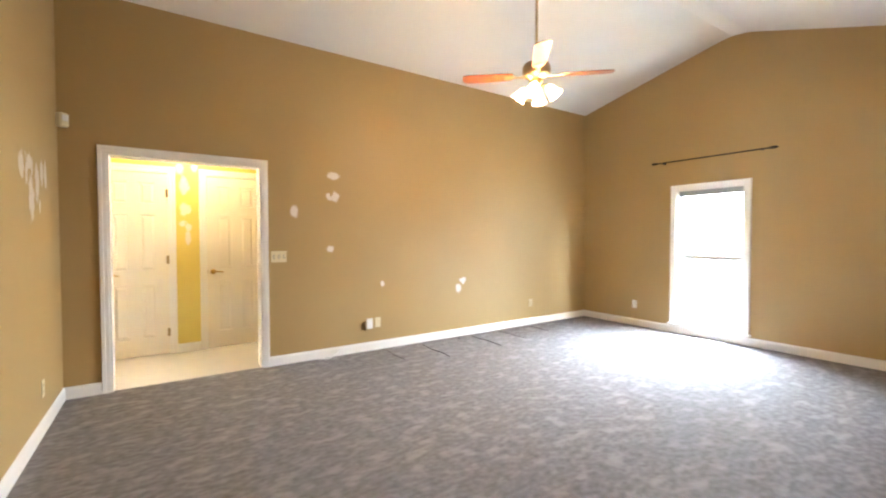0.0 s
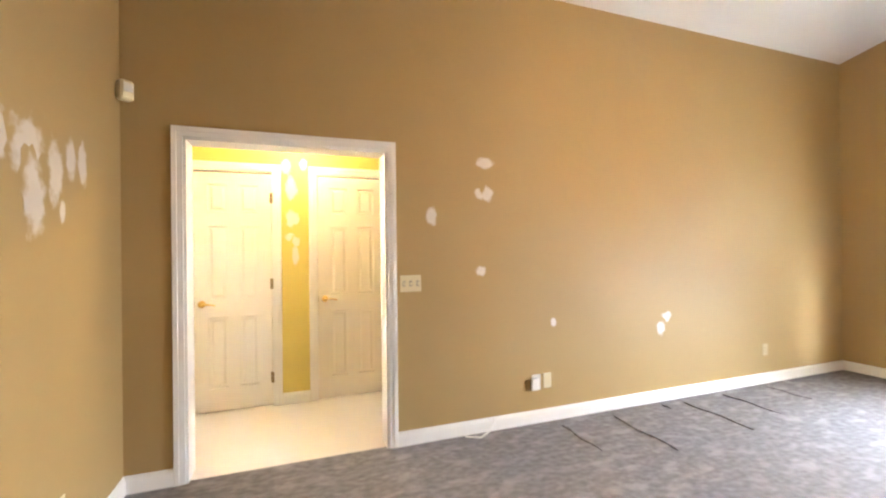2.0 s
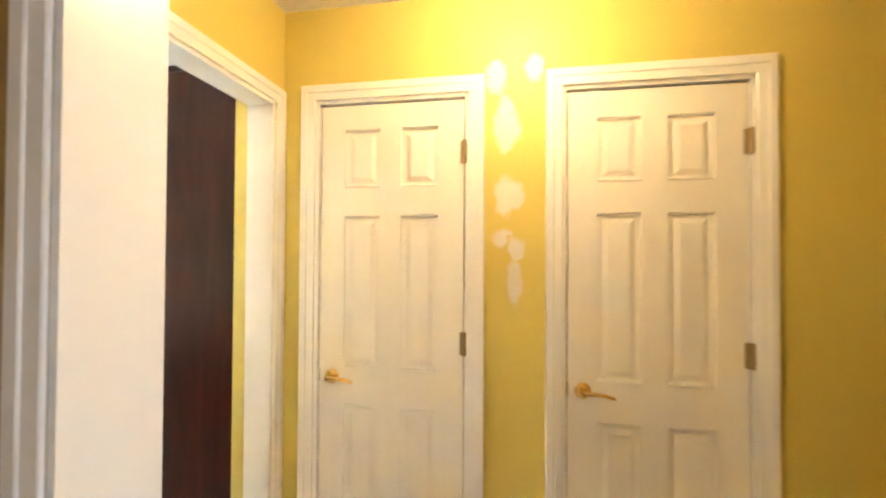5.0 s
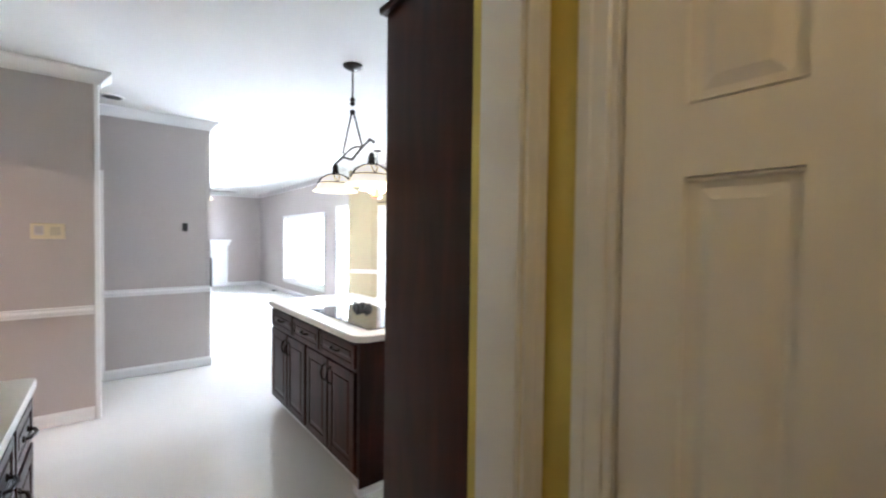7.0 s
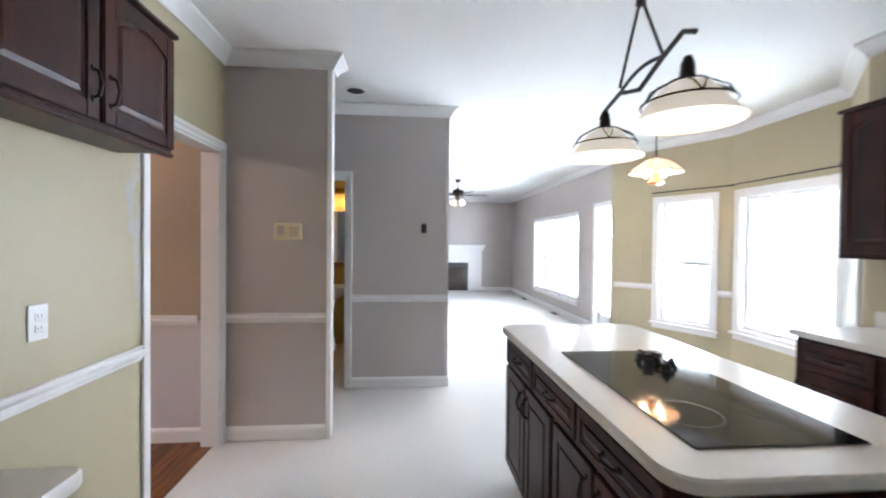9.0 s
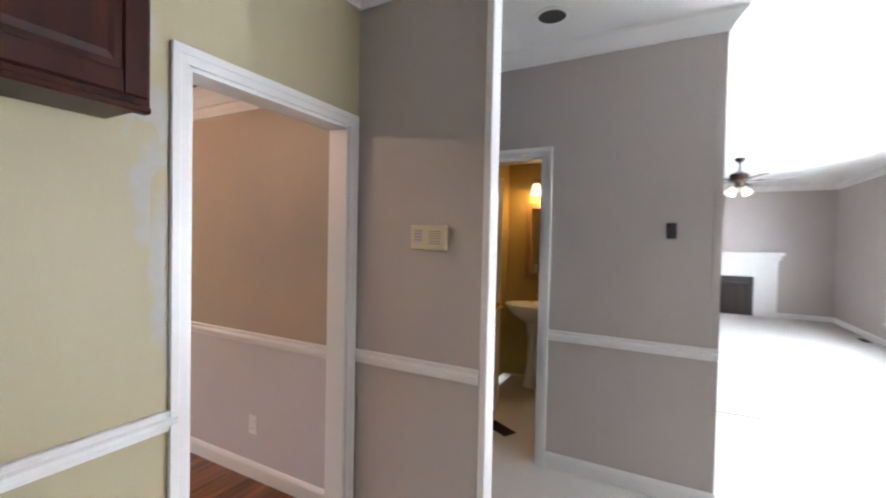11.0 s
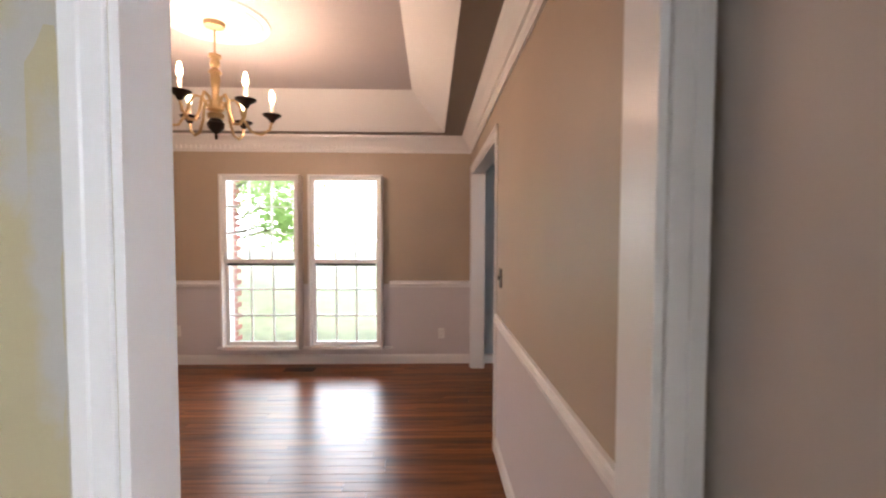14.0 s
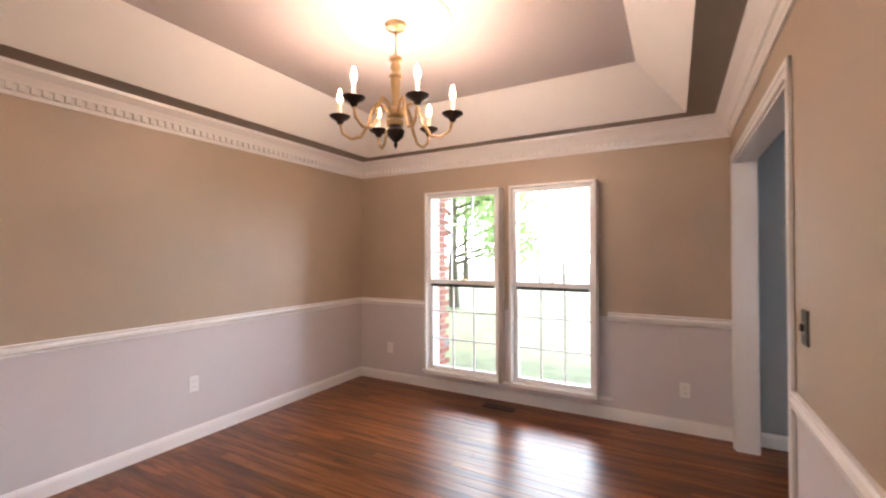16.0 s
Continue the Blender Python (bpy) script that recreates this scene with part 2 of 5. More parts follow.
FILLER = (0.72, 0.68, 0.66)
PATCH = smear("spackle_on_tan_wall", FILLER, "X", (0.40, 0.275, 0.115), 0.9)
PATCH_SIDE = smear("spackle_on_tan_side_wall", FILLER, "Y", (0.40, 0.275, 0.115), 0.7)
PATCH_HALL = smear("spackle_on_golden_wall", FILLER, "X", (0.66, 0.53, 0.135), 0.85)
PRIMER = smear("grey_primer_on_pale_yellow", (0.44, 0.43, 0.42), "X", (0.45, 0.39, 0.245), 0.8)
CARPET = mat("blue_grey_carpet", (0.215, 0.21, 0.225), 0.95, vary=0.60, scale=17, bump=1.0, bscale=220, stain=(0.34, 0.335, 0.35), amount=0.75, stretch=(1.0, 1.7, 1), spec=0.1)
# Emission for the sheets outside the windows, set to light the rooms
BACKDROP = glow("bay_glow_sheet", (0.86, 0.94, 1.0), 12.0)
BACKDROP_BRIGHT = glow("living_glow_sheet", (0.86, 0.94, 1.0), 55.0)
BACKDROP_SOFT = glow("bedroom_glow_sheet", (0.82, 0.92, 1.0), 2.4)
FARSKY = glow("glowing_sky_sheet", (0.86, 0.94, 1.0), 24.0)
CARPET2 = mat("pale_carpet", (0.62, 0.60, 0.57), 0.95, vary=0.08, scale=12, bump=0.8, bscale=400, spec=0.1)
VINYL = mat("white_vinyl_floor", (0.72, 0.70, 0.67), 0.16, vary=0.03, scale=5, bump=0.015, bscale=25)
CAB = wood("dark_cherry_wood", (0.016, 0.0032, 0.0018), (0.044, 0.0085, 0.0038), 0.38, (14, 14, 1.6), 0.15, 0.0, 0.2)
BOARD = wood("stained_oak_floor", (0.075, 0.021, 0.006), (0.25, 0.088, 0.027), 0.31, (1.6, 22, 20), 0.33, 0.0, 0.38)
BLADE = wood("reddish_blade_wood", (0.22, 0.055, 0.02), (0.42, 0.13, 0.05), 0.3, (8, 40, 40))
FRAMEW = wood("honey_oak", (0.25, 0.12, 0.04), (0.42, 0.22, 0.08), 0.4, (20, 20, 4))
COUNTER = mat("white_laminate_counter", (0.72, 0.69, 0.65), 0.28, vary=0.05, scale=60, bump=0.02, bscale=40)
BLACKG = mat("black_ceramic_glass", (0.012, 0.012, 0.014), 0.06, vary=0.3, scale=4)
BLACK = mat("black_plastic", (0.015, 0.015, 0.016), 0.35, vary=0.1)
IRON = mat("dark_bronze", (0.03, 0.022, 0.018), 0.4, 0.7, vary=0.2)
BRASS = mat("polished_brass", (0.75, 0.50, 0.16), 0.2, 1.0, vary=0.08)
ANTIQ = mat("antique_brass", (0.50, 0.36, 0.20), 0.32, 1.0, vary=0.15)
HINGE = mat("dull_hinge_steel", (0.36, 0.28, 0.16), 0.5, 1.0, vary=0.1)
TANP = mat("tan_plastic", (0.50, 0.40, 0.24), 0.4, vary=0.03)
CREAMP = mat("cream_plastic", (0.70, 0.62, 0.42), 0.4, vary=0.03)
WHITEP = mat("white_plastic", (0.78, 0.77, 0.75), 0.35, vary=0.02)
INK = mat("grey_print", (0.30, 0.28, 0.24), 0.6)
PORC = mat("white_porcelain", (0.78, 0.76, 0.72), 0.1, vary=0.02)
ENAMEL = mat("white_appliance_enamel", (0.78, 0.78, 0.78), 0.22, vary=0.02)
MIRROR = mat("mirror_glass", (0.9, 0.9, 0.9), 0.02, 1.0, vary=0.0)
GLASS = pane_glass("window_glass")
SHADE = glow("lit_frosted_shade", (1.0, 0.80, 0.52), 1.6)
SHADE_DAY = glow("softly_lit_alabaster_shade", (1.0, 0.88, 0.68), 0.45)
AMBER = glow("lit_peach_glass", (1.0, 0.66, 0.42), 0.8)
BULB = glow("lit_bulb", (1.0, 0.72, 0.38), 40.0)
CANDLE = mat("ivory_candle_sleeve", (0.72, 0.62, 0.48), 0.5)
GRASS = mat("lawn_grass", (0.25, 0.29, 0.16), 0.9, vary=0.5, scale=3, bump=1.0, bscale=60)
LEAF = mat("green_leaves", (0.17, 0.28, 0.09), 0.6, vary=0.45, scale=2)
leaf_nodes = LEAF.node_tree.nodes
thin, blend = leaf_nodes.new("ShaderNodeBsdfTranslucent"), leaf_nodes.new("ShaderNodeMixShader")
thin.inputs[0].default_value, blend.inputs[0].default_value = (0.50, 0.68, 0.30, 1), 0.65
LEAF.node_tree.links.new(leaf_nodes["Principled BSDF"].outputs[0], blend.inputs[1])
LEAF.node_tree.links.new(thin.outputs[0], blend.inputs[2])
LEAF.node_tree.links.new(blend.outputs[0], leaf_nodes["Material Output"].inputs[0])
BARK = mat("bark", (0.20, 0.17, 0.14), 0.9, vary=0.3, scale=8, bump=1.0, bscale=40)
BRICKM = mat("red_brick", (0.30, 0.11, 0.075), 0.85, vary=0.3, scale=8, bump=0.5, bscale=80)
MORTAR = mat("mortar", (0.42, 0.39, 0.36), 0.9, vary=0.1, scale=20)
SLABM = mat("dark_slab", (0.12, 0.11, 0.11), 0.9, vary=0.2, scale=8)
ASPHALT = mat("asphalt", (0.06, 0.06, 0.06), 0.9, vary=0.2, scale=10)

# ---- structure ----


def wall(name, p0, p1, z0, z1, thick, material, label, openings=()):
    """A wall from p0 to p1, its thickness to the left, with openings (u0, u1, z0, z1)."""
    a, b = Vector((*p0, 0)), Vector((*p1, 0))
    d = (b - a).normalized()
    g = G()
    g.m = Matrix.Translation(a) @ Matrix(((d.x, -d.y, 0, 0), (d.y, d.x, 0, 0), (0, 0, 1, 0), (0, 0, 0, 1)))
    length = (b - a).length
    cuts = sorted({0.0, length, *[u for o in openings for u in o[:2]]})
    for u0, u1 in zip(cuts, cuts[1:]):
        low = z0
        for o in sorted((o for o in openings if o[0] <= u0 + 1e-6 and o[1] >= u1 - 1e-6), key=lambda o: o[2]):
            if o[2] > low + 1e-6:
                g.box(u0, u1, 0, thick, low, o[2])
            low = o[3]
        if low < z1 - 1e-6:
            g.box(u0, u1, 0, thick, low, z1)
    return setting(name, g, material, label)


def face(p0, p1):
    """Local axes on a wall's face: x along it, y out of it into the room, z up."""
    a, b = Vector((*p0, 0)), Vector((*p1, 0))
    d = (b - a).normalized()
    return Matrix.Translation(a) @ Matrix(((d.x, -d.y, 0, 0), (d.y, d.x, 0, 0), (0, 0, 1, 0), (0, 0, 0, 1)))


def casing(m, u0, u1, z1, w=0.062, depth=0.0, name="door_trim", sides="lr", label="white painted moulded door casing round the opening"):
    """Moulded trim round a door opening; with depth, it also lines the opening."""
    t = thing(name, label, "trim", m, kind="structure")
    for key, s, u in (("l", -1, u0), ("r", 1, u1)):
        if key in sides:
            g = G().rbox(*sorted((u, u + s * w)), 0.0015, 0.012, 0, z1 + w, 0.002)
            g.rbox(*sorted((u + s * w * 0.5, u + s * w)), 0.011, 0.017, 0, z1 + w, 0.003)
            part("side_casing", g, TRIM, t)
    g = G().rbox(u0 - w * ("l" in sides), u1 + w * ("r" in sides), 0.0025, 0.0125, z1, z1 + w, 0.002)
    g.rbox(u0 - w * ("l" in sides), u1 + w * ("r" in sides), 0.0115, 0.0175, z1 + w * 0.5, z1 + w + 0.001, 0.003)
    part("head_casing", g, TRIM, t)
    if depth:
        part("jamb", G().box(u0 - 0.001, u0 + 0.014, -depth, 0.001, 0, z1), TRIM, t)
        part("jamb", G().box(u1 - 0.014, u1 + 0.001, -depth, 0.001, 0, z1), TRIM, t)
        part("head_jamb", G().box(u0, u1, -depth, 0.001, z1 - 0.014, z1 + 0.001), TRIM, t)
    return t


BASE_P = [(0, 0), (0.014, 0), (0.014, 0.075), (0.010, 0.088), (0.004, 0.098), (0, 0.1)]
RAIL_P = [(0, -0.035), (0.010, -0.032), (0.012, -0.018), (0.022, -0.010), (0.024, 0.006), (0.012, 0.014), (0.012, 0.024), (0.018, 0.030), (0.016, 0.035), (0, 0.035)]
CROWN_P = [(0, -0.095), (0.012, -0.095), (0.016, -0.080), (0.030, -0.060), (0.060, -0.030), (0.075, -0.018), (0.080, 0), (0, 0)]


def run(name, profile, paths, z, label, material=None):
    for p in paths:
        g = G().sweep(profile, [(x, y, z) for x, y in p])
        setting(name, g, material or TRIM, label)


H = 2.74          # flat ceilings
XB = -0.435       # bedroom's side wall
XH = -0.47        # hall's end wall with the kitchen opening
XW = 6.11         # bedroom's window wall
YB = 4.95         # bedroom's doorway wall
YC = 6.09         # closet wall
XD = -4.20        # dining room's opening wall and the stub beside the doorway
YK = 4.56         # kitchen's doorway wall
XP = -5.24        # powder room's wall
YS = -1.6

# floors
setting("floor_bedroom", G().box(XB - 0.1, XW + 0.1, YS - 0.1, YB + 0.03, -0.2, 0), CARPET, "blue-grey mottled carpet, worn and rippled")
setting("floor_vinyl", G().box(-6.95, 3.2, YB + 0.03, 9.6, -0.2, 0).box(-6.95, XB - 0.1, 4.50, YB + 0.03, -0.2, 0), VINYL, "glossy white vinyl floor of kitchen and hall")
setting("floor_living", G().box(-13.6, -6.95, 3.4, 9.1, -0.2, 0.006), CARPET2, "pale cream carpet of the living room")
setting("floor_foyer", G().box(XP - 0.1, XD - 0.13, 0.6, 4.5, -0.2, 0), BOARD, "dark stained wooden floor of the foyer")

# bedroom shell
wall("wall_bedroom_doorway", (XW, YB), (XB, YB), 0, 3.9, -0.06, TAN, "tan painted wall with spackle patches", [(XW - 1.08, XW + 0.13, 0, 2.03)])
wall("wall_hall_bedroom", (-0.60, 5.012), (3.2, 5.012), 0, 2.5, 0.11, YELLOW, "golden yellow hall wall", [(0.47, 1.68, 0, 2.03)])
wall("wall_bedroom_side", (XB, 5.0), (XB, YS), 0, 3.9, -0.09, TAN, "tan painted wall with a long spackle patch")
wall("wall_bedroom_window", (XW, YS), (XW, 5.01), 0, 3.9, -0.14, TAN, "tan painted gable wall with one window", [(2.625 - YS, 3.445 - YS, 0.16, 1.955)])
wall("wall_bedroom_back", (XB, YS), (XW, YS), 0, 3.9, -0.1, TAN, "plain tan painted wall")
g = G()
prof = [(5.01, 3.318), (2.95, 3.765), (2.80, 3.785), (2.62, 3.765), (YS, 2.28)]
for (ya, za), (yb, zb) in zip(prof, prof[1:]):
    g.add([(XB - 0.1, ya, za), (XW + 0.15, ya, za), (XW + 0.15, yb, zb), (XB - 0.1, yb, zb), (XB - 0.1, ya, za + 0.15), (XW + 0.15, ya, za + 0.15), (XW + 0.15, yb, zb + 0.15), (XB - 0.1, yb, zb + 0.15)],
          [(0, 1, 2, 3), (4, 5, 6, 7), (0, 1, 5, 4), (2, 3, 7, 6), (0, 3, 7, 4), (1, 2, 6, 5)])
setting("ceiling_bedroom", g, CEIL, "white vaulted ceiling")
casing(face((XW, YB), (XB, YB)), XW - 1.08, XW + 0.13, 2.03, 0.06, 0.175)
casing(face((-0.60, 5.122), (3.2, 5.122)), 0.47, 1.68, 2.03, 0.06)
run("baseboard_bedroom", BASE_P, [[(-0.19 - 0.001, YB), (XB, YB), (XB, YS)], [(XW, YS), (XW, YB), (1.14, YB)]], 0.001, "white baseboard")

# hall shell
wall("wall_closets", (-0.7, YC), (3.2, YC), 0, 2.5, 0.12, YELLOW, "golden yellow hall wall with spackle patches", [(0.376, 1.016, 0, 2.052), (1.37, 2.02, 0, 2.052)])
wall("wall_hall_kitchen_side", (XH, 5.122), (XH, YC), 0, H, 0.055, YELLOW, "golden yellow wall round the kitchen opening", [(0.078, 0.898, 0, 2.035)])
wall("wall_kitchen_hall_side", (XH - 0.057, YC + 0.1), (XH - 0.057, YK), 0, H, -0.055, CREAM, "pale yellow kitchen wall", [(0.17, 0.99, 0, 2.035)])
wall("wall_hall_end", (3.2, 5.0), (3.2, 6.3), 0, 2.5, -0.1, YELLOW, "golden yellow hall wall")
setting("ceiling_hall", G().box(XH, 3.3, 5.0, 6.2, 2.44, 2.6), CEIL, "white hall ceiling")
casing(face((XH, YC), (XH, 5.122)), 0.07, 0.89, 2.035, 0.06, 0.112)
casing(face((XH - 0.112, 5.122), (XH - 0.112, YC)), 0.078, 0.898, 2.035, 0.06)
run("baseboard_hall", BASE_P, [[(0.607, YC), (0.379, YC)], [(-0.387, YC), (XH, YC)]], 0.001, "white baseboard")

# kitchen, breakfast bay and living room shell
wall("wall_kitchen_doorway", (-0.58, YK), (XD, YK), 0, H, 0.055, CREAM, "pale yellow wall with spackle patches round the dining doorway", [(2.755, 3.55, 0, 2.04)])
wall("wall_dining_kitchen_side", (XD, YK - 0.115), (-0.6, YK - 0.115), 0, H, 0.06, TAUPE, "taupe dining wall", [(0.07, 0.865, 0, 2.04)])
casing(face((XD, YK), (-0.58, YK)), 0.07, 0.865, 2.04, 0.06, 0.116)
casing(face((-0.6, YK - 0.116), (XD, YK - 0.116)), 2.735, 3.53, 2.04, 0.06)
wall("wall_stub", (XD, YK + 0.0), (XD, 5.275), 0, H, 0.04, GREY, "warm grey wall stub with a chair rail")
wall("wall_stub_foyer_side", (XD - 0.042, YK - 0.05), (XD - 0.042, 5.273), 0, H, 0.045, BLUEGREY, "foyer side of the grey wall stub")
setting("trim_stub_corner", G().rbox(XD - 0.090, XD + 0.006, 5.265, 5.30, 0, H - 0.09, 0.004), TRIM, "white corner board of the grey wall stub")
wall("wall_powder", (XP, 3.6), (XP, 6.201), 0, H, 0.06, GREY, "warm grey wall beside the powder room door", [(0.94, 1.65, 0, 2.04)])
wall("wall_powder_inside", (XP - 0.06, 3.6), (XP - 0.06, 6.158), 0, H, 0.06, OCHRE, "ochre powder room wall", [(0.94, 1.65, 0, 2.04)])
casing(face((XP, 6.243), (XP, 3.6)), 6.243 - 5.25, 6.243 - 4.54, 2.04, 0.06, 0.12)
wall("wall_powder_north", (XP - 0.0, 6.243), (-7.2, 6.243), 0, H, 0.04, GREY, "warm grey wall of the living room")
wall("wall_powder_north_inside", (-7.2, 6.16), (XP - 0.12, 6.16), 0, H, 0.04, OCHRE, "ochre powder room wall")
wall("wall_powder_west", (-7.0, 6.16), (-7.0, 4.36), 0, H, -0.08, OCHRE, "ochre powder room wall with the mirror")
wall("wall_powder_south", (-7.0, 4.40), (XP - 0.12, 4.40), 0, H, -0.08, OCHRE, "ochre powder room wall")
wall("wall_living_east", (-7.08, 6.32), (-7.08, 3.4), 0, H, -0.09, GREY, "grey living room wall")
wall("wall_living_far", (-13.5, 9.05), (-13.5, 3.4), 0, H, -0.12, GREY, "light grey living room wall with the fireplace")
wall("wall_living_south", (-13.5, 3.5), (-7.1, 3.5), 0, H, -0.1, GREY, "grey living room wall")
YL = 8.95
wall("wall_living_windows", (-6.80, YL), (-13.6, YL), 0, H, -0.15, GREY, "grey living room wall with a triple window and a patio door", [(0.16, 1.06, 0, 2.04), (1.75, 4.33, 0.38, 1.95)])
BAY = [(-6.72, 8.70), (-6.46, 8.95), (-5.50, 9.44), (-4.28, 9.44), (-3.62, 8.80)]
setting("wall_bay_pier", G().box(-6.80, -6.72, 8.68, 9.1, 0, H), CREAM, "pale yellow wall end between bay and living room")
wall("wall_bay_splay", BAY[1], BAY[0], 0, H, -0.1, CREAM, "pale yellow splayed bay wall")
wall("wall_bay_left", BAY[2], BAY[1], 0, H, -0.14, CREAM, "pale yellow angled bay wall with one window", [(0.21, 0.86, 0.46, 1.97)])
wall("wall_bay_back", BAY[3], BAY[2], 0, H, -0.14, CREAM, "pale yellow bay wall with a wide window", [(0.08, 1.12, 0.50, 1.97)])
wall("wall_bay_right", BAY[4], BAY[3], 0, H, -0.14, CREAM, "pale yellow angled bay wall", [(0.14, 0.78, 0.46, 1.97)])
wall("wall_kitchen_counter", (-0.55, 8.80), (-3.62, 8.80), 0, H, -0.14, CREAM, "pale yellow kitchen wall above the counter")
wall("wall_kitchen_east", (-0.583, 6.19), (-0.583, 8.9), 0, H, -0.06, CREAM, "pale yellow kitchen wall")
setting("ceiling_kitchen", G().box(-7.1, -0.46, 4.44, 9.7, H, H + 0.15).box(-13.65, -7.1, 3.3, 9.2, H, H + 0.15).box(-7.1, XD - 0.05, 0.6, 4.44, H, H + 0.15), CEIL, "white flat ceiling of kitchen and living room")
run("trim_crown_kitchen", CROWN_P, [
    [(-0.583, YK), (XD, YK), (XD, 5.30), (XD - 0.12, 5.30), (XD - 0.12, 3.7)][::-1],
    [(XP, 3.7), (XP, 6.243), (-7.17, 6.243), (-7.17, 3.6), (-13.5, 3.6), (-13.5, YL), (-6.80, YL), (-6.80, 8.68), BAY[0], *BAY[1:], (-0.583, 8.80), (-0.583, 6.0)][::-1]], H - 0.001, "white crown moulding")
run("baseboard_kitchen", BASE_P, [[(XD, 5.26), (XD, YK + 0.002)], [(XP, 6.243), (XP, 5.312)], [(-7.17, 6.243), (XP, 6.243)],
    [(-13.5, YL), (-13.5, 3.6)], [(-8.0, YL), (-13.5, YL)], BAY[::-1], [(-3.296, YK), (-2.14, YK)]], 0.005, "white baseboard")
run("trim_chair_rail", RAIL_P, [[(XD, 5.26), (XD, YK + 0.002)], [(XP, 6.243), (XP, 5.312)], [(-3.298, YK), (-2.12, YK)]], 0.875, "white chair rail")
bay_d = (Vector(BAY[1]) - Vector(BAY[2])).normalized()
run("trim_bay_chair_rail", RAIL_P, [[tuple(Vector(BAY[2]) + bay_d * 0.93), BAY[1], BAY[0]], [BAY[2], tuple(Vector(BAY[2]) + bay_d * 0.14)]], 0.875, "white chair rail in the breakfast bay")

# dining room and foyer shell
XE, YD, RAILZ, HD = -0.69, 0.72, 0.86, 2.41


def two_tone(name, p0, p1, thick, label, openings=()):
    wall(name + "_lower", p0, p1, 0, RAILZ, thick, LILAC, "pale lilac wainscot, " + label, [o for o in openings if o[2] < RAILZ])
    wall(name + "_upper", p0, p1, RAILZ, H, thick, TAUPE, "mottled taupe wall, " + label, openings)


two_tone("wall_dining_opening", (XD, 4.445), (XD, YD), -0.06, "beside the foyer opening", [(1.955, 3.56, 0, 2.03)])
two_tone("wall_dining_side", (XE, YD), (XE, 4.445), -0.08, "with one outlet")
two_tone("wall_dining_window", (XD, YD), (XE, YD), -0.16, "round the double window", [(0.935, 1.68, 0.21, 1.995), (1.78, 2.575, 0.21, 1.995)])
wall("wall_foyer_dining_side", (XD - 0.062, YD - 0.1), (XD - 0.062, 4.5), 0, H, 0.06, BLUEGREY, "blue-grey foyer wall", [(0.265, 1.87, 0, 2.03)])
wall("wall_foyer_far", (XP, 0.7), (XP, 3.6), 0, H, 0.1, BLUEGREY, "blue-grey foyer wall")
wall("wall_foyer_end", (XP - 0.1, YD), (XD - 0.12, YD), 0, H, -0.1, BLUEGREY, "blue-grey foyer wall")
casing(face((XD, 4.445), (XD, YD)), 1.955, 3.56, 2.03, 0.06, 0.123)
casing(face((XD - 0.123, YD - 0.1), (XD - 0.123, 4.5)), 0.265, 1.87, 2.03, 0.06)
run("baseboard_dining", BASE_P, [[(XD, 4.44), (XD, 2.555)], [(XD, YD), (XE, YD), (XE, 4.44)], [(XP, YD), (XD - 0.125, YD)], [(XP, 3.6), (XP, YD)]], 0.004, "white baseboard")
run("trim_dining_chair_rail", RAIL_P, [[(XD, 4.38), (XD, 2.555)], [(XD, YD), (-3.335, YD)], [(-1.56, YD), (XE, YD), (XE, 4.44)]], RAILZ, "white moulded chair rail")
CROWN_D = [(0, -0.165), (0.014, -0.165), (0.018, -0.145), (0.022, -0.140), (0.022, -0.105), (0.036, -0.100), (0.042, -0.085), (0.060, -0.055), (0.090, -0.030), (0.100, -0.022), (0.104, 0), (0, 0)]
CROWN_PATH = [(XD, 4.445), (XD, YD), (XE, YD), (XE, 4.445)]
crown = setting("trim_dining_crown", G().sweep(CROWN_D, [(x, y, HD) for x, y in CROWN_PATH], True), TRIM, "wide white crown moulding with a dentil course")
g = G()
for i in range(73):
    y = YD + 0.05 + i * 0.05
    g.box(XE - 0.044, XE - 0.0215, y, y + 0.026, HD - 0.140, HD - 0.104)
for i in range(68):
    x = XD + 0.05 + i * 0.05
    g.box(x, x + 0.026, YD + 0.0215, YD + 0.044, HD - 0.140, HD - 0.104)
tagged(part("dentils", g, TRIM, crown), kind="stuff")
# tray ceiling: flat border, slopes and raised top
i1, i2, top = 0.29, 0.60, 2.72
g = G().box(XD - 0.05, XD + i1, YD - 0.1, 4.5, HD, HD + 0.05).box(XE - i1, XE + 0.05, YD - 0.1, 4.5, HD, HD + 0.05)
g.box(XD + i1, XE - i1, YD - 0.1, YD + i1 - 0.05, HD, HD + 0.05).box(XD + i1, XE - i1, 4.445 - i1, 4.5, HD, HD + 0.05)
setting("ceiling_dining_border", g, SOFFIT, "dark taupe flat ceiling border")
lo = [(XD + i1, YD + i1 - 0.05), (XE - i1, YD + i1 - 0.05), (XE - i1, 4.445 - i1), (XD + i1, 4.445 - i1)]
hi = [(XD + i2, YD + i2 - 0.05), (XE - i2, YD + i2 - 0.05), (XE - i2, 4.445 - i2), (XD + i2, 4.445 - i2)]
v = [(*p, HD - 0.004) for p in lo] + [(*p, top) for p in hi] + [(*p, HD + 0.04) for p in lo] + [(*p, top + 0.04) for p in hi]
f = [(i, (i + 1) % 4, 4 + (i + 1) % 4, 4 + i) for i in range(4)] + [(8 + i, 8 + (i + 1) % 4, 12 + (i + 1) % 4, 12 + i) for i in range(4)]
setting("ceiling_dining_slope", G().add(v, f), CEIL, "white sloping sides of the tray ceiling")
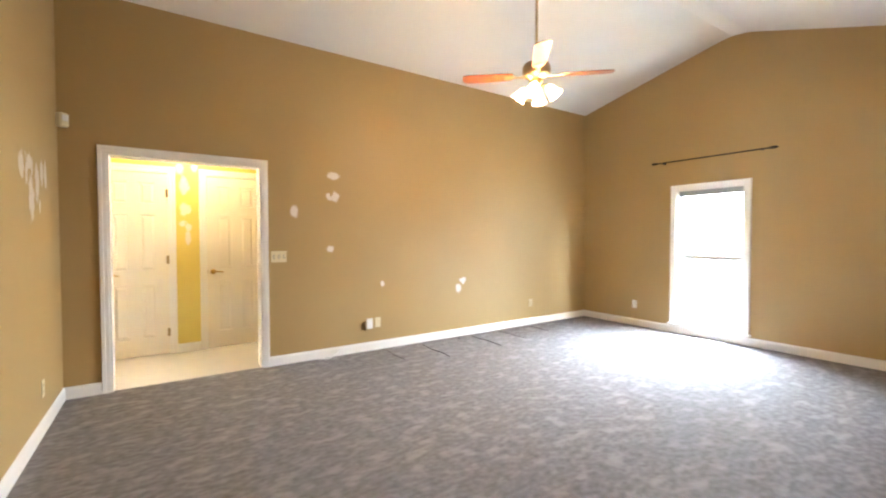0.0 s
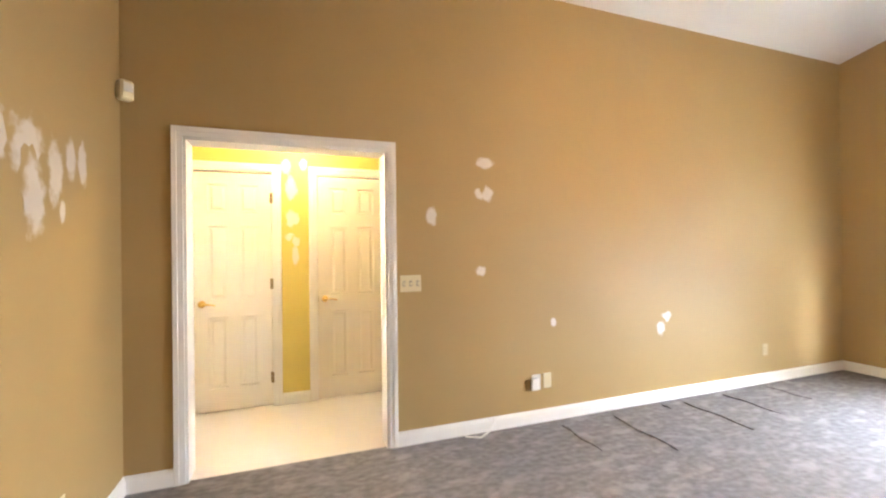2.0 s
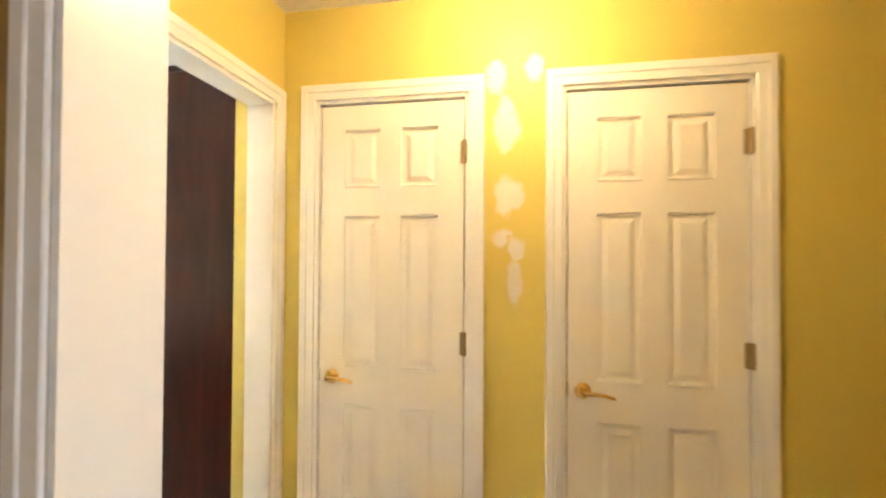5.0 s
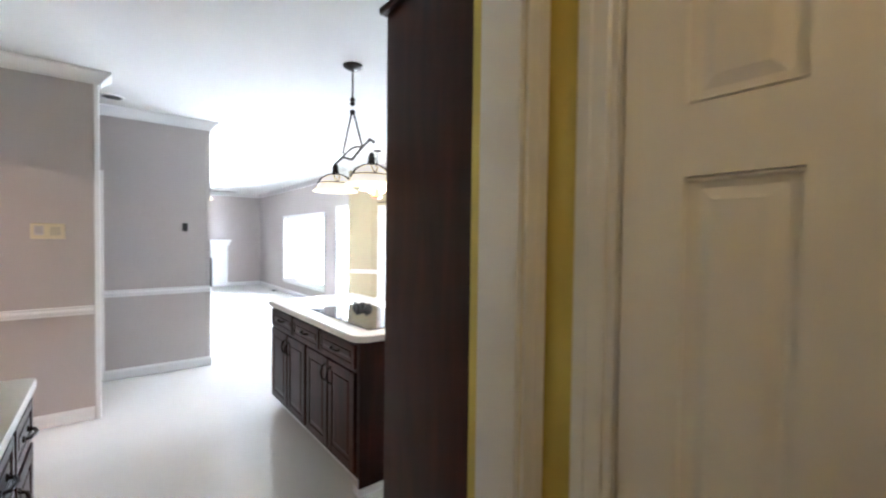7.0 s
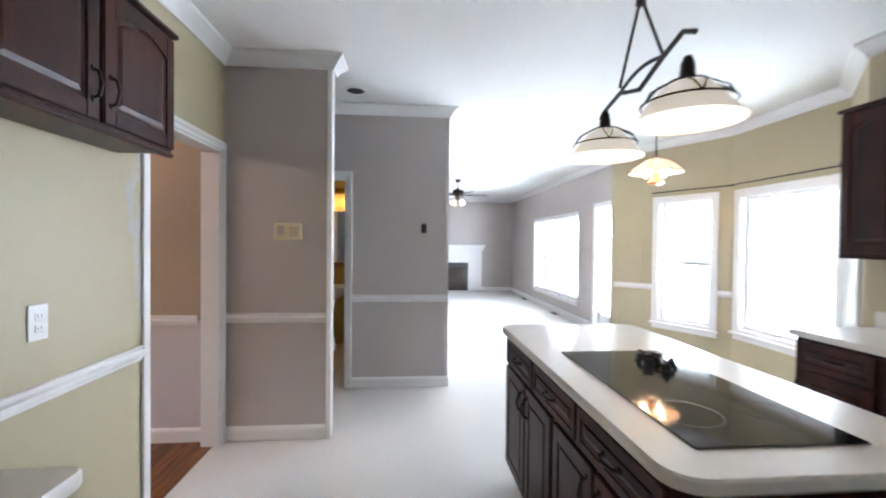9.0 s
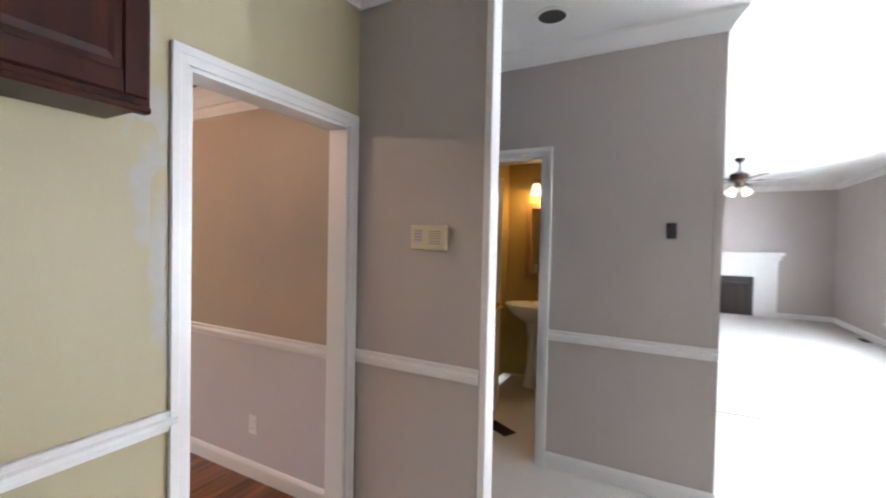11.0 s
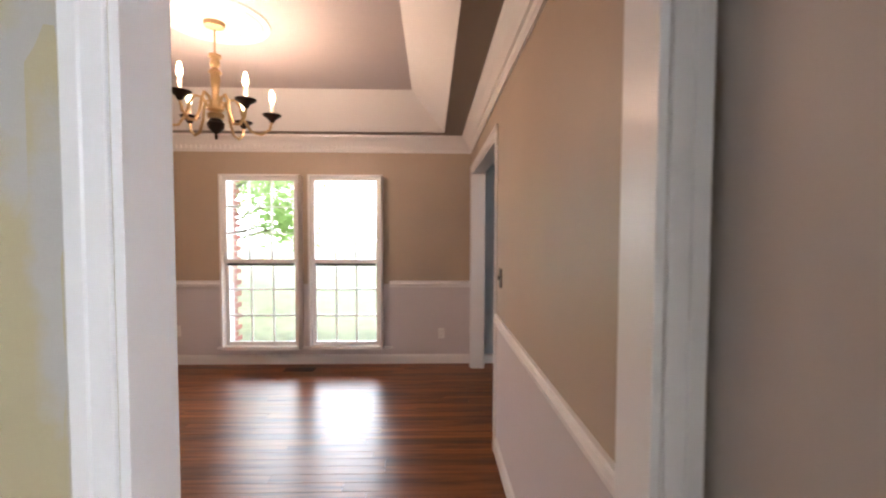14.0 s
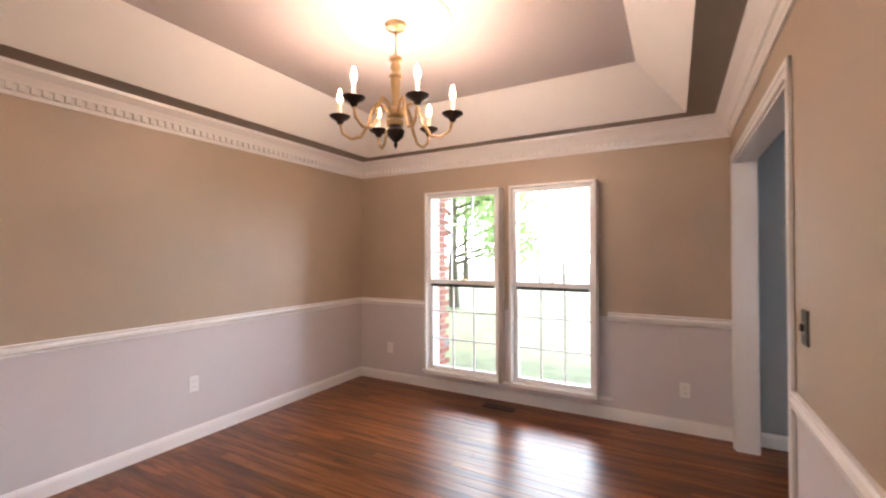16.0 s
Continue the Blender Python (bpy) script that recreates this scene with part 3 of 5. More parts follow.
setting("ceiling_dining_top", G().box(hi[0][0] - 0.01, hi[1][0] + 0.01, hi[0][1] - 0.01, hi[2][1] + 0.01, top, top + 0.04), TRAYTOP, "lilac-grey raised top of the tray ceiling")
# Unseen slab with an overhang, added above all rooms to block the sun
setting("roof", G().box(-14.4, 7.0, -2.2, 10.2, 4.15, 4.3), SLABM, "unseen dark slab added over the house to keep the sun out")

# ---- doors ----


def six_panel(name, w, m, label, lever_side=1, group="", knob=True, hinges=True, h=2.03):
    """A six-panel door leaf: x across it, its face at y = 0 looks to -y."""
    d = thing(name, label, "door", m, group)
    st, t = 0.105 * w / 0.61, 0.035
    mid = 0.09 * w / 0.61
    zs = [(0.20, 0.80), (0.95, 1.575), (1.69, 1.93)]
    xs = [(st, (w - mid) / 2), ((w + mid) / 2, w - st)]
    g = G()
    for x0, x1 in ((0, st), ((w - mid) / 2, (w + mid) / 2), (w - st, w)):
        g.box(x0, x1, 0, t, 0.008, h)
    edges = [0.008, *[z for p in zs for z in p], h]
    for z0, z1 in zip(edges[::2], edges[1::2]):
        for x0, x1 in xs:
            g.box(x0, x1, 0, t, z0, z1)
    leaf = part("leaf", g, DOORW, d)
    for x0, x1 in xs:
        for z0, z1 in zs:
            g = G().plate([(x0, z0), (x1, z0), (x1, z1), (x0, z1)], 0.020, 0.011, 0.0)
            g.plate([(x0 + 0.018, z0 + 0.018), (x1 - 0.018, z0 + 0.018), (x1 - 0.018, z1 - 0.018), (x0 + 0.018, z1 - 0.018)], 0.012, 0.003, 0.022)
            g.plate([(x0, z0), (x1, z0), (x1, z0 + 0.010), (x0, z0 + 0.010)], 0.012, 0.001, 0.004)
            g.plate([(x0, z1 - 0.010), (x1, z1 - 0.010), (x1, z1), (x0, z1)], 0.012, 0.001, 0.004)
            part("panel", g, DOORW, leaf)
    if knob:
        x = 0.055 if lever_side > 0 else w - 0.055
        s = lever_side
        k = part("lever_handle", G().lathe([(0, 0.001), (0.03, 0), (0.03, -0.005), (0.022, -0.012), (0.012, -0.016), (0.010, -0.05), (0, -0.05)], 20, (x, 0, 0.915), "Y"), BRASS, d, "polished brass lever handle", True)
        part("lever", G().tube([(x, -0.045, 0.915), (x + s * 0.03, -0.05, 0.918), (x + s * 0.07, -0.048, 0.914), (x + s * 0.105, -0.044, 0.904)], 0.010, 10, 0.006), BRASS, k, "", True)
        part("latch_plate", G().box(-0.002, 0.004, 0.0, 0.025, 0.89, 0.94) if s > 0 else G().box(w - 0.004, w + 0.002, 0, 0.025, 0.89, 0.94), HINGE, d)
    if hinges:
        x = w + 0.004 if lever_side > 0 else -0.004
        for z in (0.25, 1.07, 1.82):
            part("hinge", G().lathe([(0, -0.045), (0.009, -0.045), (0.009, 0.045), (0, 0.045)], 10, (x, -0.012, z)).box(x - 0.018, x + 0.004, -0.006, 0.002, z - 0.044, z + 0.044), HINGE, d, "dull steel hinge")
    return d


six_panel("closet_door", 0.60, pose(-0.304, YC + 0.012, 0), "white six-panel closet door with brass lever handle, shut", group="closet doors")
six_panel("closet_door", 0.612, pose(0.689, YC + 0.012, 0), "white six-panel closet door with brass lever handle, shut", group="closet doors")
for u0, u1 in ((0.376, 1.016), (1.37, 2.02)):
    casing(face((3.2, YC), (-0.7, YC)), 3.9 - u1, 3.9 - u0, 2.052, 0.062, 0.06)
setting("wall_closet_inside", G().box(-0.45, 1.6, YC + 0.08, YC + 0.11, 0, 2.2), DOORW, "dark closet space behind the doors")
six_panel("powder_room_door", 0.68, pose(-5.33, 4.60, 0, 0, 0, 172), "white six-panel powder room door with brass lever, standing open", -1)

# ---- windows ----


def sash(t, x0, x1, z0, z1, y, cols, rows, name, material=None):
    s = 0.038
    g = G().box(x0, x0 + s, y, y + 0.03, z0, z1).box(x1 - s, x1, y, y + 0.03, z0, z1)
    g.box(x0 + s, x1 - s, y, y + 0.03, z0, z0 + s).box(x0 + s, x1 - s, y, y + 0.03, z1 - s, z1)
    sh = part(name, g, material or TRIM, t)
    p = part("pane", G().box(x0 + s, x1 - s, y + 0.012, y + 0.016, z0 + s, z1 - s), GLASS, sh, "clear glass pane")
    p.visible_shadow = False
    for i in range(1, cols):
        x = x0 + s + (x1 - x0 - 2 * s) * i / cols
        part("muntin", G().box(x - 0.007, x + 0.007, y + 0.006, y + 0.024, z0 + s, z1 - s), TRIM, sh)
    for i in range(1, rows):
        z = z0 + s + (z1 - z0 - 2 * s) * i / rows
        part("muntin", G().box(x0 + s, x1 - s, y + 0.005, y + 0.025, z - 0.007, z + 0.007), TRIM, sh)


def window(name, m, units, z0, z1, label, cols=3, rows=3, depth=0.14, w=0.065, stool=True, hung=True):
    """Windows side by side in one casing; units are (x0, x1) of the openings, y looks into the room."""
    t = thing(name, label, "window", m, kind="structure")
    a, b = units[0][0], units[-1][1]
    for u, s in ((a, -1), (b, 1)):
        part("side_casing", G().rbox(*sorted((u, u + s * w)), 0.001, 0.018, z0 - 0.02, z1 + w, 0.003).rbox(*sorted((u + s * w * 0.65, u + s * w)), 0.018, 0.026, z0 - 0.02, z1 + w, 0.003), TRIM, t)
    part("head_casing", G().rbox(a, b, 0.0015, 0.0185, z1, z1 + w, 0.003).rbox(a, b, 0.0185, 0.0265, z1 + w * 0.65, z1 + w, 0.003), TRIM, t)
    for (_, x0), (x1, _) in zip(units, units[1:]):
        part("mullion", G().rbox(x0, x1, 0.001, 0.018, z0, z1, 0.003), TRIM, t)
    part("window_sill", G().rbox(a - w - 0.02, b + w + 0.02, -0.02, 0.055, z0 - 0.045, z0 - 0.02, 0.006).rbox(a - w, b + w, 0.001, 0.016, z0 - 0.10, z0 - 0.045, 0.003), TRIM, t)
    for x0, x1 in units:
        g = G().box(x0 - 0.002, x0 + 0.018, -depth, 0.0005, z0, z1).box(x1 - 0.018, x1 + 0.002, -depth, 0.0005, z0, z1)
        g.box(x0, x1, -depth, 0.0005, z1 - 0.018, z1 + 0.002).box(x0, x1, -depth, 0.0005, z0 - 0.02, z0 + 0.012)
        part("window_frame", g, TRIM, t)
        zm = (z0 + z1) / 2 + 0.005
        if hung:
            sash(t, x0 + 0.02, x1 - 0.02, zm - 0.018, z1 - 0.02, -0.105, cols, rows, "upper_sash")
            sash(t, x0 + 0.02, x1 - 0.02, z0 + 0.014, zm + 0.018, -0.072, cols, rows, "lower_sash")
            part("weather_strip", G().box(x0 + 0.058, x1 - 0.058, -0.1065, -0.103, zm - 0.045, zm - 0.019), BLACK, t)
            part("sash_lock", G().rbox((x0 + x1) / 2 - 0.025, (x0 + x1) / 2 + 0.025, -0.075, -0.045, zm + 0.018, zm + 0.03, 0.004), BRASS, t)
        else:
            sash(t, x0 + 0.02, x1 - 0.02, z0 + 0.014, z1 - 0.02, -0.09, cols, rows, "fixed_sash")
    return t


wb = window("window_1", face((XW, YS), (XW, 5.01)), [(2.625 - YS, 3.445 - YS)], 0.16, 1.955, "white double-hung bedroom window with a raised blind", 1, 1)
part("blind_headrail", G().rbox(2.65 - YS, 3.42 - YS, -0.055, -0.015, 1.865, 1.935, 0.004), mat("grey_blind", (0.32, 0.33, 0.35), 0.6), wb, "grey bunched blind under the head")
window("window_2", face((XE, YD), (XD, YD)), [(0.935, 1.73), (1.83, 2.575)], 0.21, 1.995, "white double window with divided sashes over the lawn", w=0.085)
wl = window("window_3", face((-6.80, YL), (-13.6, YL)), [(1.75, 2.58), (2.625, 3.455), (3.50, 4.33)], 0.38, 1.95, "white triple window with open blinds", 1, 1)
for u0 in (1.78, 2.655, 3.53):
    for i in range(24):
        z = 0.42 + i * 0.062
        part("blind_slat", G().add([(u0, -0.06, z), (u0 + 0.77, -0.06, z), (u0 + 0.77, -0.02, z + 0.008), (u0, -0.02, z + 0.008), (u0, -0.06, z + 0.003), (u0 + 0.77, -0.06, z + 0.003), (u0 + 0.77, -0.02, z + 0.011), (u0, -0.02, z + 0.011)],
             [(0, 1, 2, 3), (4, 5, 6, 7), (0, 1, 5, 4), (2, 3, 7, 6), (0, 3, 7, 4), (1, 2, 6, 5)]), WHITEP, wl)
window("window_4", face(BAY[2], BAY[1]), [(0.21, 0.86)], 0.46, 1.97, "white double-hung bay window", 2, 2)
window("window_5", face(BAY[3], BAY[2]), [(0.08, 1.12)], 0.50, 1.97, "wide white bay window with small panes", 4, 4, hung=False)
window("window_6", face(BAY[4], BAY[3]), [(0.14, 0.78)], 0.46, 1.97, "white double-hung bay window", 2, 2)
pd = thing("patio_door", "white patio door with a full divided glass light, shut", "door", face((-6.80, YL), (-13.6, YL)))
sash(pd, 0.175, 1.045, 0.02, 2.025, -0.10, 3, 5, "door_frame")
part("bottom_rail", G().box(0.215, 1.005, -0.10, -0.065, 0.06, 0.28), TRIM, pd)
part("door_knob", G().lathe([(0, 0.02), (0.018, 0.018), (0.026, 0.0), (0.018, -0.018), (0.01, -0.04), (0, -0.04)], 16, (0.98, -0.04, 0.95), "Y"), BRASS, pd, "brass knob", True)
casing(face((-6.80, YL), (-13.6, YL)), 0.16, 1.06, 2.04, 0.06, 0.15)

# curtain rods
rod = thing("curtain_rod", "thin dark curtain rod with finials above the bedroom window", "curtain rod")
part("pole", G().tube([(XW - 0.07, 2.33, 2.335), (XW - 0.07, 3.71, 2.345)], 0.009), IRON, rod, "", True)
for y in (2.33, 3.71):
    part("finial", G().lathe([(0, -0.05), (0.014, -0.03), (0.018, 0), (0.012, 0.04), (0, 0.05)], 12, (XW - 0.07, y, 2.335 if y < 3 else 2.345), "Y"), IRON, rod, "", True)
for y in (2.45, 3.6):
    part("bracket", G().rbox(XW - 0.075, XW, y - 0.008, y + 0.008, 2.325, 2.345, 0.002), IRON, rod)
rod = thing("bay_curtain_rod", "thin black curtain rod bent along the bay", "curtain rod")
pts = [(-6.28, 8.97), (-5.50, 9.36), (-4.30, 9.36), (-3.75, 8.84)]
part("pole", G().tube([(x, y, 2.085) for x, y in pts], 0.008), IRON, rod, "", True)
for x, y, dx, dy in ((-6.2, 9.01, -0.04, 0.09), (-5.5, 9.36, 0, 0.085), (-4.3, 9.36, 0, 0.085)):
    part("bracket", G().tube([(x, y, 2.085), (x + dx, y + dy, 2.085)], 0.006), IRON, rod)

# ---- kitchen cabinets ----


def cab_door(parent, x0, x1, z0, z1, y, arch=False, pull=None, vertical=True, name="door"):
    """A raised-panel front; it looks to +y."""
    g = G().rbox(x0, x1, y, y + 0.014, z0, z1, 0.003)
    b = min(0.055, (z1 - z0) * 0.22)
    g.rbox(x0, x0 + b, y + 0.013, y + 0.021, z0, z1, 0.003).rbox(x1 - b, x1, y + 0.013, y + 0.021, z0, z1, 0.003)
    g.rbox(x0 + b, x1 - b, y + 0.013, y + 0.0205, z0, z0 + b, 0.003)
    n = 12
    rise = 0.045 if arch else 0.0

    def curve(u):
        return rise * (1 - abs(2 * u - 1) ** 1.8) if arch else 0.0
    arc = [(x0 + b + (x1 - x0 - 2 * b) * i / n, z1 - b - rise + curve(i / n)) for i in range(n + 1)]
    for p, q in zip(arc, arc[1:]):
        g.add([(p[0], yy, z) for yy in (y + 0.013, y + 0.0205) for z in (p[1], z1)] + [(q[0], yy, z) for yy in (y + 0.013, y + 0.0205) for z in (q[1], z1)],
              [(2, 3, 7, 6), (0, 2, 6, 4), (0, 1, 3, 2), (4, 6, 7, 5), (1, 5, 7, 3)])
    d = part(name, g, CAB, parent)
    c = 0.012
    out = [(x0 + b + c, z0 + b + c), (x1 - b - c, z0 + b + c)] + [(max(x0 + b + c, min(x1 - b - c, x)), z - c) for x, z in arc[::-1]]
    part("raised_panel", G().plate(out, y + 0.012, y + 0.020, 0.022), CAB, d)
    if pull is not None:
        px, pz = pull
        a, h = (0, 0.05) if vertical else (0.05, 0)
        k = [(px - a, y + 0.018, pz - h), (px - a * 0.8, y + 0.04, pz - h * 0.8), (px, y + 0.050, pz), (px + a * 0.8, y + 0.04, pz + h * 0.8), (px + a, y + 0.018, pz + h)]
        g = G().tube(k, 0.006, 8)
        for s in (-1, 1):
            g.lathe([(0, -0.002), (0.012, 0), (0.010, 0.006), (0, 0.007)], 10, (px + s * a, y + 0.02, pz + s * h), "Y")
        part("handle", g, IRON, d, "dark bronze bow handle", True)
    return d


def base_cabinet(m, w, label, doors=2, drawers=1, depth=0.58, h=0.88, group="base cabinets"):
    t = thing("base_cabinet", label, "cabinet", m, group)
    part("body", G().box(0, w, -depth, 0, 0.10, h), CAB, t)
    part("toe_kick", G().box(0.002, w - 0.002, -depth + 0.02, -0.07, 0, 0.10), CAB, t)
    for i in range(drawers):
        x0, x1 = w * i / drawers + 0.015, w * (i + 1) / drawers - 0.015
        cab_door(t, x0, x1, 0.705, 0.855, 0, False, ((x0 + x1) / 2, 0.78), False, "drawer")
    for i in range(doors):
        x0, x1 = w * i / doors + 0.015, w * (i + 1) / doors - 0.015
        cab_door(t, x0, x1, 0.125, 0.685, 0, False, (x1 - 0.03 if i % 2 == 0 else x0 + 0.03, 0.60))
    return t


def wall_cabinet(m, w, h, label, doors=2, depth=0.30, group="wall cabinets", arch=True):
    t = thing("wall_cabinet", label, "cabinet", m, group)
    part("body", G().box(0, w, -depth, 0, 0, h), CAB, t)
    part("top_moulding", G().rbox(-0.012, w + 0.012, -depth, 0.03, h, h + 0.022, 0.005), CAB, t)
    part("light_rail", G().rbox(0.0, w, -0.02, 0.012, -0.018, 0.0, 0.004), CAB, t)
    for i in range(doors):
        x0, x1 = w * i / doors + 0.012, w * (i + 1) / doors - 0.012
        cab_door(t, x0, x1, 0.015, h - 0.015, 0, arch, (x1 - 0.03 if i % 2 == 0 else x0 + 0.03, 0.13))
    return t


# facing +y on the doorway wall
wall_cabinet(pose(-3.10, 4.794, 1.803), 0.892, 0.505, "dark cherry wall cabinet with arched raised-panel doors", 2, 0.232)
base_cabinet(pose(-2.10, 5.115, 0), 0.76, "dark cherry base cabinet under the laminate counter", 2, 2, 0.55)
base_cabinet(pose(-1.34, 5.115, 0), 0.72, "dark cherry base cabinet under the laminate counter", 2, 2, 0.55)


def counter(name, x0, x1, y0, y1, label, corners, r=0.06):
    """A worktop with the named corners rounded."""
    pts = []
    for key, cx, cy, a0 in (("ne", x1, y1, 0), ("nw", x0, y1, 90), ("sw", x0, y0, 180), ("se", x1, y0, 270)):
        if key in corners:
            sx, sy = (-1 if "e" in key else 1), (-1 if "n" in key else 1)
            pts += [(cx + sx * r + r * math.cos(radians(a0 + k * 15)), cy + sy * r + r * math.sin(radians(a0 + k * 15))) for k in range(7)]
        else:
            pts.append((cx, cy))
    n = len(pts)
    cx, cy = (x0 + x1) / 2, (y0 + y1) / 2
    v, f = [], []
    for z, d in ((0.882, 0.006), (0.888, 0), (0.913, 0), (0.92, 0.007)):
        for x, y in pts:
            l = math.hypot(x - cx, y - cy)
            v.append((x - (x - cx) / l * d, y - (y - cy) / l * d, z))
    for k in range(3):
        f += [(k * n + i, k * n + (i + 1) % n, (k + 1) * n + (i + 1) % n, (k + 1) * n + i) for i in range(n)]
    f += [tuple(range(n))[::-1], tuple(range(3 * n, 4 * n))]
    return solid(name, G().add(v, f), COUNTER, label, "worktop", smooth=True)


counter("worktop", -2.13, -0.59, 4.562, 5.145, "white laminate worktop on the cherry base cabinets", ("nw",), 0.03)
# island: fronts look to -y, so it is turned about
counter("island_worktop", -3.69, -1.975, 6.42, 7.26, "white laminate island worktop with rounded corners", ("ne", "nw", "sw", "se"), 0.09)
isl = thing("kitchen_island", "dark cherry kitchen island with drawers and raised-panel doors", "island", pose(-2.03, 6.465, 0, 0, 0, 180))
part("body", G().box(0, 1.61, -0.66, 0, 0.09, 0.882), CAB, isl)
part("toe_kick", G().box(0.03, 1.58, -0.64, -0.06, 0, 0.09), TRIM, isl, "white painted toe kick")
part("end_panel", G().rbox(-0.012, 0, -0.665, 0.004, 0.002, 0.881, 0.002), CAB, isl)
part("base_shoe", G().rbox(-0.022, -0.012, -0.67, 0.012, 0, 0.045, 0.003).rbox(-0.022, 0.05, 0.002, 0.012, 0, 0.045, 0.003), TRIM, isl)
for i in range(3):
    x0 = 0.03 + i * 0.523
    cab_door(isl, x0, x0 + 0.504, 0.715, 0.855, 0, False, (x0 + 0.252, 0.785), False, "drawer")
for i, (x0, x1) in enumerate(((0.03, 0.39), (0.41, 0.77), (0.81, 1.175), (1.195, 1.58))):
    cab_door(isl, x0, x1, 0.115, 0.695, 0, False, (x1 - 0.035 if i % 2 == 0 else x0 + 0.035, 0.60))
ck = thing("cooktop", "black ceramic glass cooktop set into the island worktop", "cooktop", pose(-2.56, 6.79, 0.92))
part("glass_top", G().rbox(-0.455, 0.455, -0.235, 0.235, 0.0005, 0.006, 0.002), BLACKG, ck)
RING = mat("faint_burner_ring", (0.03, 0.03, 0.033), 0.45, spec=0.1)
for x, y, r in ((-0.25, -0.12, 0.075), (-0.22, 0.13, 0.095), (0.25, -0.12, 0.095), (0.25, 0.13, 0.075)):
    part("burner_ring", G().lathe([(r, 0.0061), (r + 0.002, 0.0064), (r + 0.004, 0.0061)], 40, (x, y, 0)), RING, ck)
knobs = [(-0.305, 0.065), (-0.255, 0.10), (-0.225, 0.05), (-0.185, 0.12), (-0.145, 0.075)]
for i, (x, y) in enumerate(knobs):
    g = G()
    g.m = pose(x, y, 0.0065, 0, 0, 40 * i)
    g.lathe([(0, 0), (0.024, 0), (0.024, 0.008), (0.019, 0.014), (0.017, 0.028), (0, 0.030)], 16)
    k = part("knob", g, BLACK, ck, "loose black plastic knob", True)
    g = G()
    g.m = pose(x, y, 0.0065, 0, 0, 40 * i)
    part("grip", g.rbox(-0.021, 0.021, -0.005, 0.005, 0.02, 0.042, 0.003), BLACK, k)

# fridge surround and refrigerator facing -x
tall = thing("tall_cabinet", "dark cherry panel enclosure round the refrigerator", "cabinet")
part("side_panel", G().rbox(-1.175, -0.595, 6.12, 6.14, 0, 2.24, 0.002), CAB, tall)
part("side_panel", G().rbox(-1.175, -0.595, 7.06, 7.08, 0, 2.24, 0.002), CAB, tall)
part("upper_box", G().box(-1.148, -0.595, 6.141, 7.059, 1.82, 2.24), CAB, tall)
part("top_moulding", G().rbox(-1.20, -0.595, 6.10, 7.10, 2.24, 2.265, 0.005), CAB, tall)
fr = thing("refrigerator", "white refrigerator with long handles in the cherry enclosure", "refrigerator", pose(0, 0, 0))
part("body", G().rbox(-1.145, -0.62, 6.17, 7.03, 0.02, 1.76, 0.008), ENAMEL, fr)
for z0, z1 in ((0.06, 0.98), (0.99, 1.755)):
    d = part("fridge_door", G().rbox(-1.205, -1.15, 6.175, 7.025, z0, z1, 0.012), ENAMEL, fr)
    a, b = (z1 - 0.5, z1 - 0.04) if z0 < 0.5 else (z0 + 0.04, z0 + 0.45)
    part("handle", G().tube([(-1.205, 6.22, a), (-1.25, 6.22, a + 0.03), (-1.25, 6.22, b - 0.03), (-1.205, 6.22, b)], 0.012), ENAMEL, d, "white bar handle", True)

# counter run below the bay's far side, facing -y
x = -3.50
for w, n in ((0.46, 1), (0.80, 2), (0.60, 2), (0.90, 2)):
    base_cabinet(pose(x + w, 8.22, 0, 0, 0, 180), w, "dark cherry base cabinet with raised-panel doors below the long counter", n, n, 0.57)
    x += w
counter("worktop", -3.54, -0.60, 8.185, 8.795, "white laminate worktop of the sink counter", ("sw",), 0.03)
setting("trim_backsplash", G().rbox(-3.53, -0.60, 8.775, 8.797, 0.921, 1.02, 0.004), COUNTER, "white laminate upstand along the wall")
wall_cabinet(pose(-2.78, 8.49, 1.37, 0, 0, 180), 0.72, 0.86, "dark cherry wall cabinet beside the bay", 2)
wall_cabinet(pose(-0.95, 8.49, 1.37, 0, 0, 180), 0.88, 0.86, "dark cherry wall cabinet above the long counter", 2)

# ---- lamps ----


def bell(r0, r1, h, flare=0.0):
    """A thin shade: narrow at the top, open below."""
    out = [(r0, 0), (r0 + (r1 - r0) * 0.35, -h * 0.18), (r0 + (r1 - r0) * 0.68, -h * 0.5), (r0 + (r1 - r0) * 0.88, -h * 0.8), (r1 + flare, -h)]
    return out + [(r - 0.004, z) for r, z in out[::-1]]


def arc(p, q, lift, n=8):
    p, q = Vector(p), Vector(q)
    return [p.lerp(q, i / n) + Vector((0, 0, lift * math.sin(math.pi * i / n))) for i in range(n + 1)]


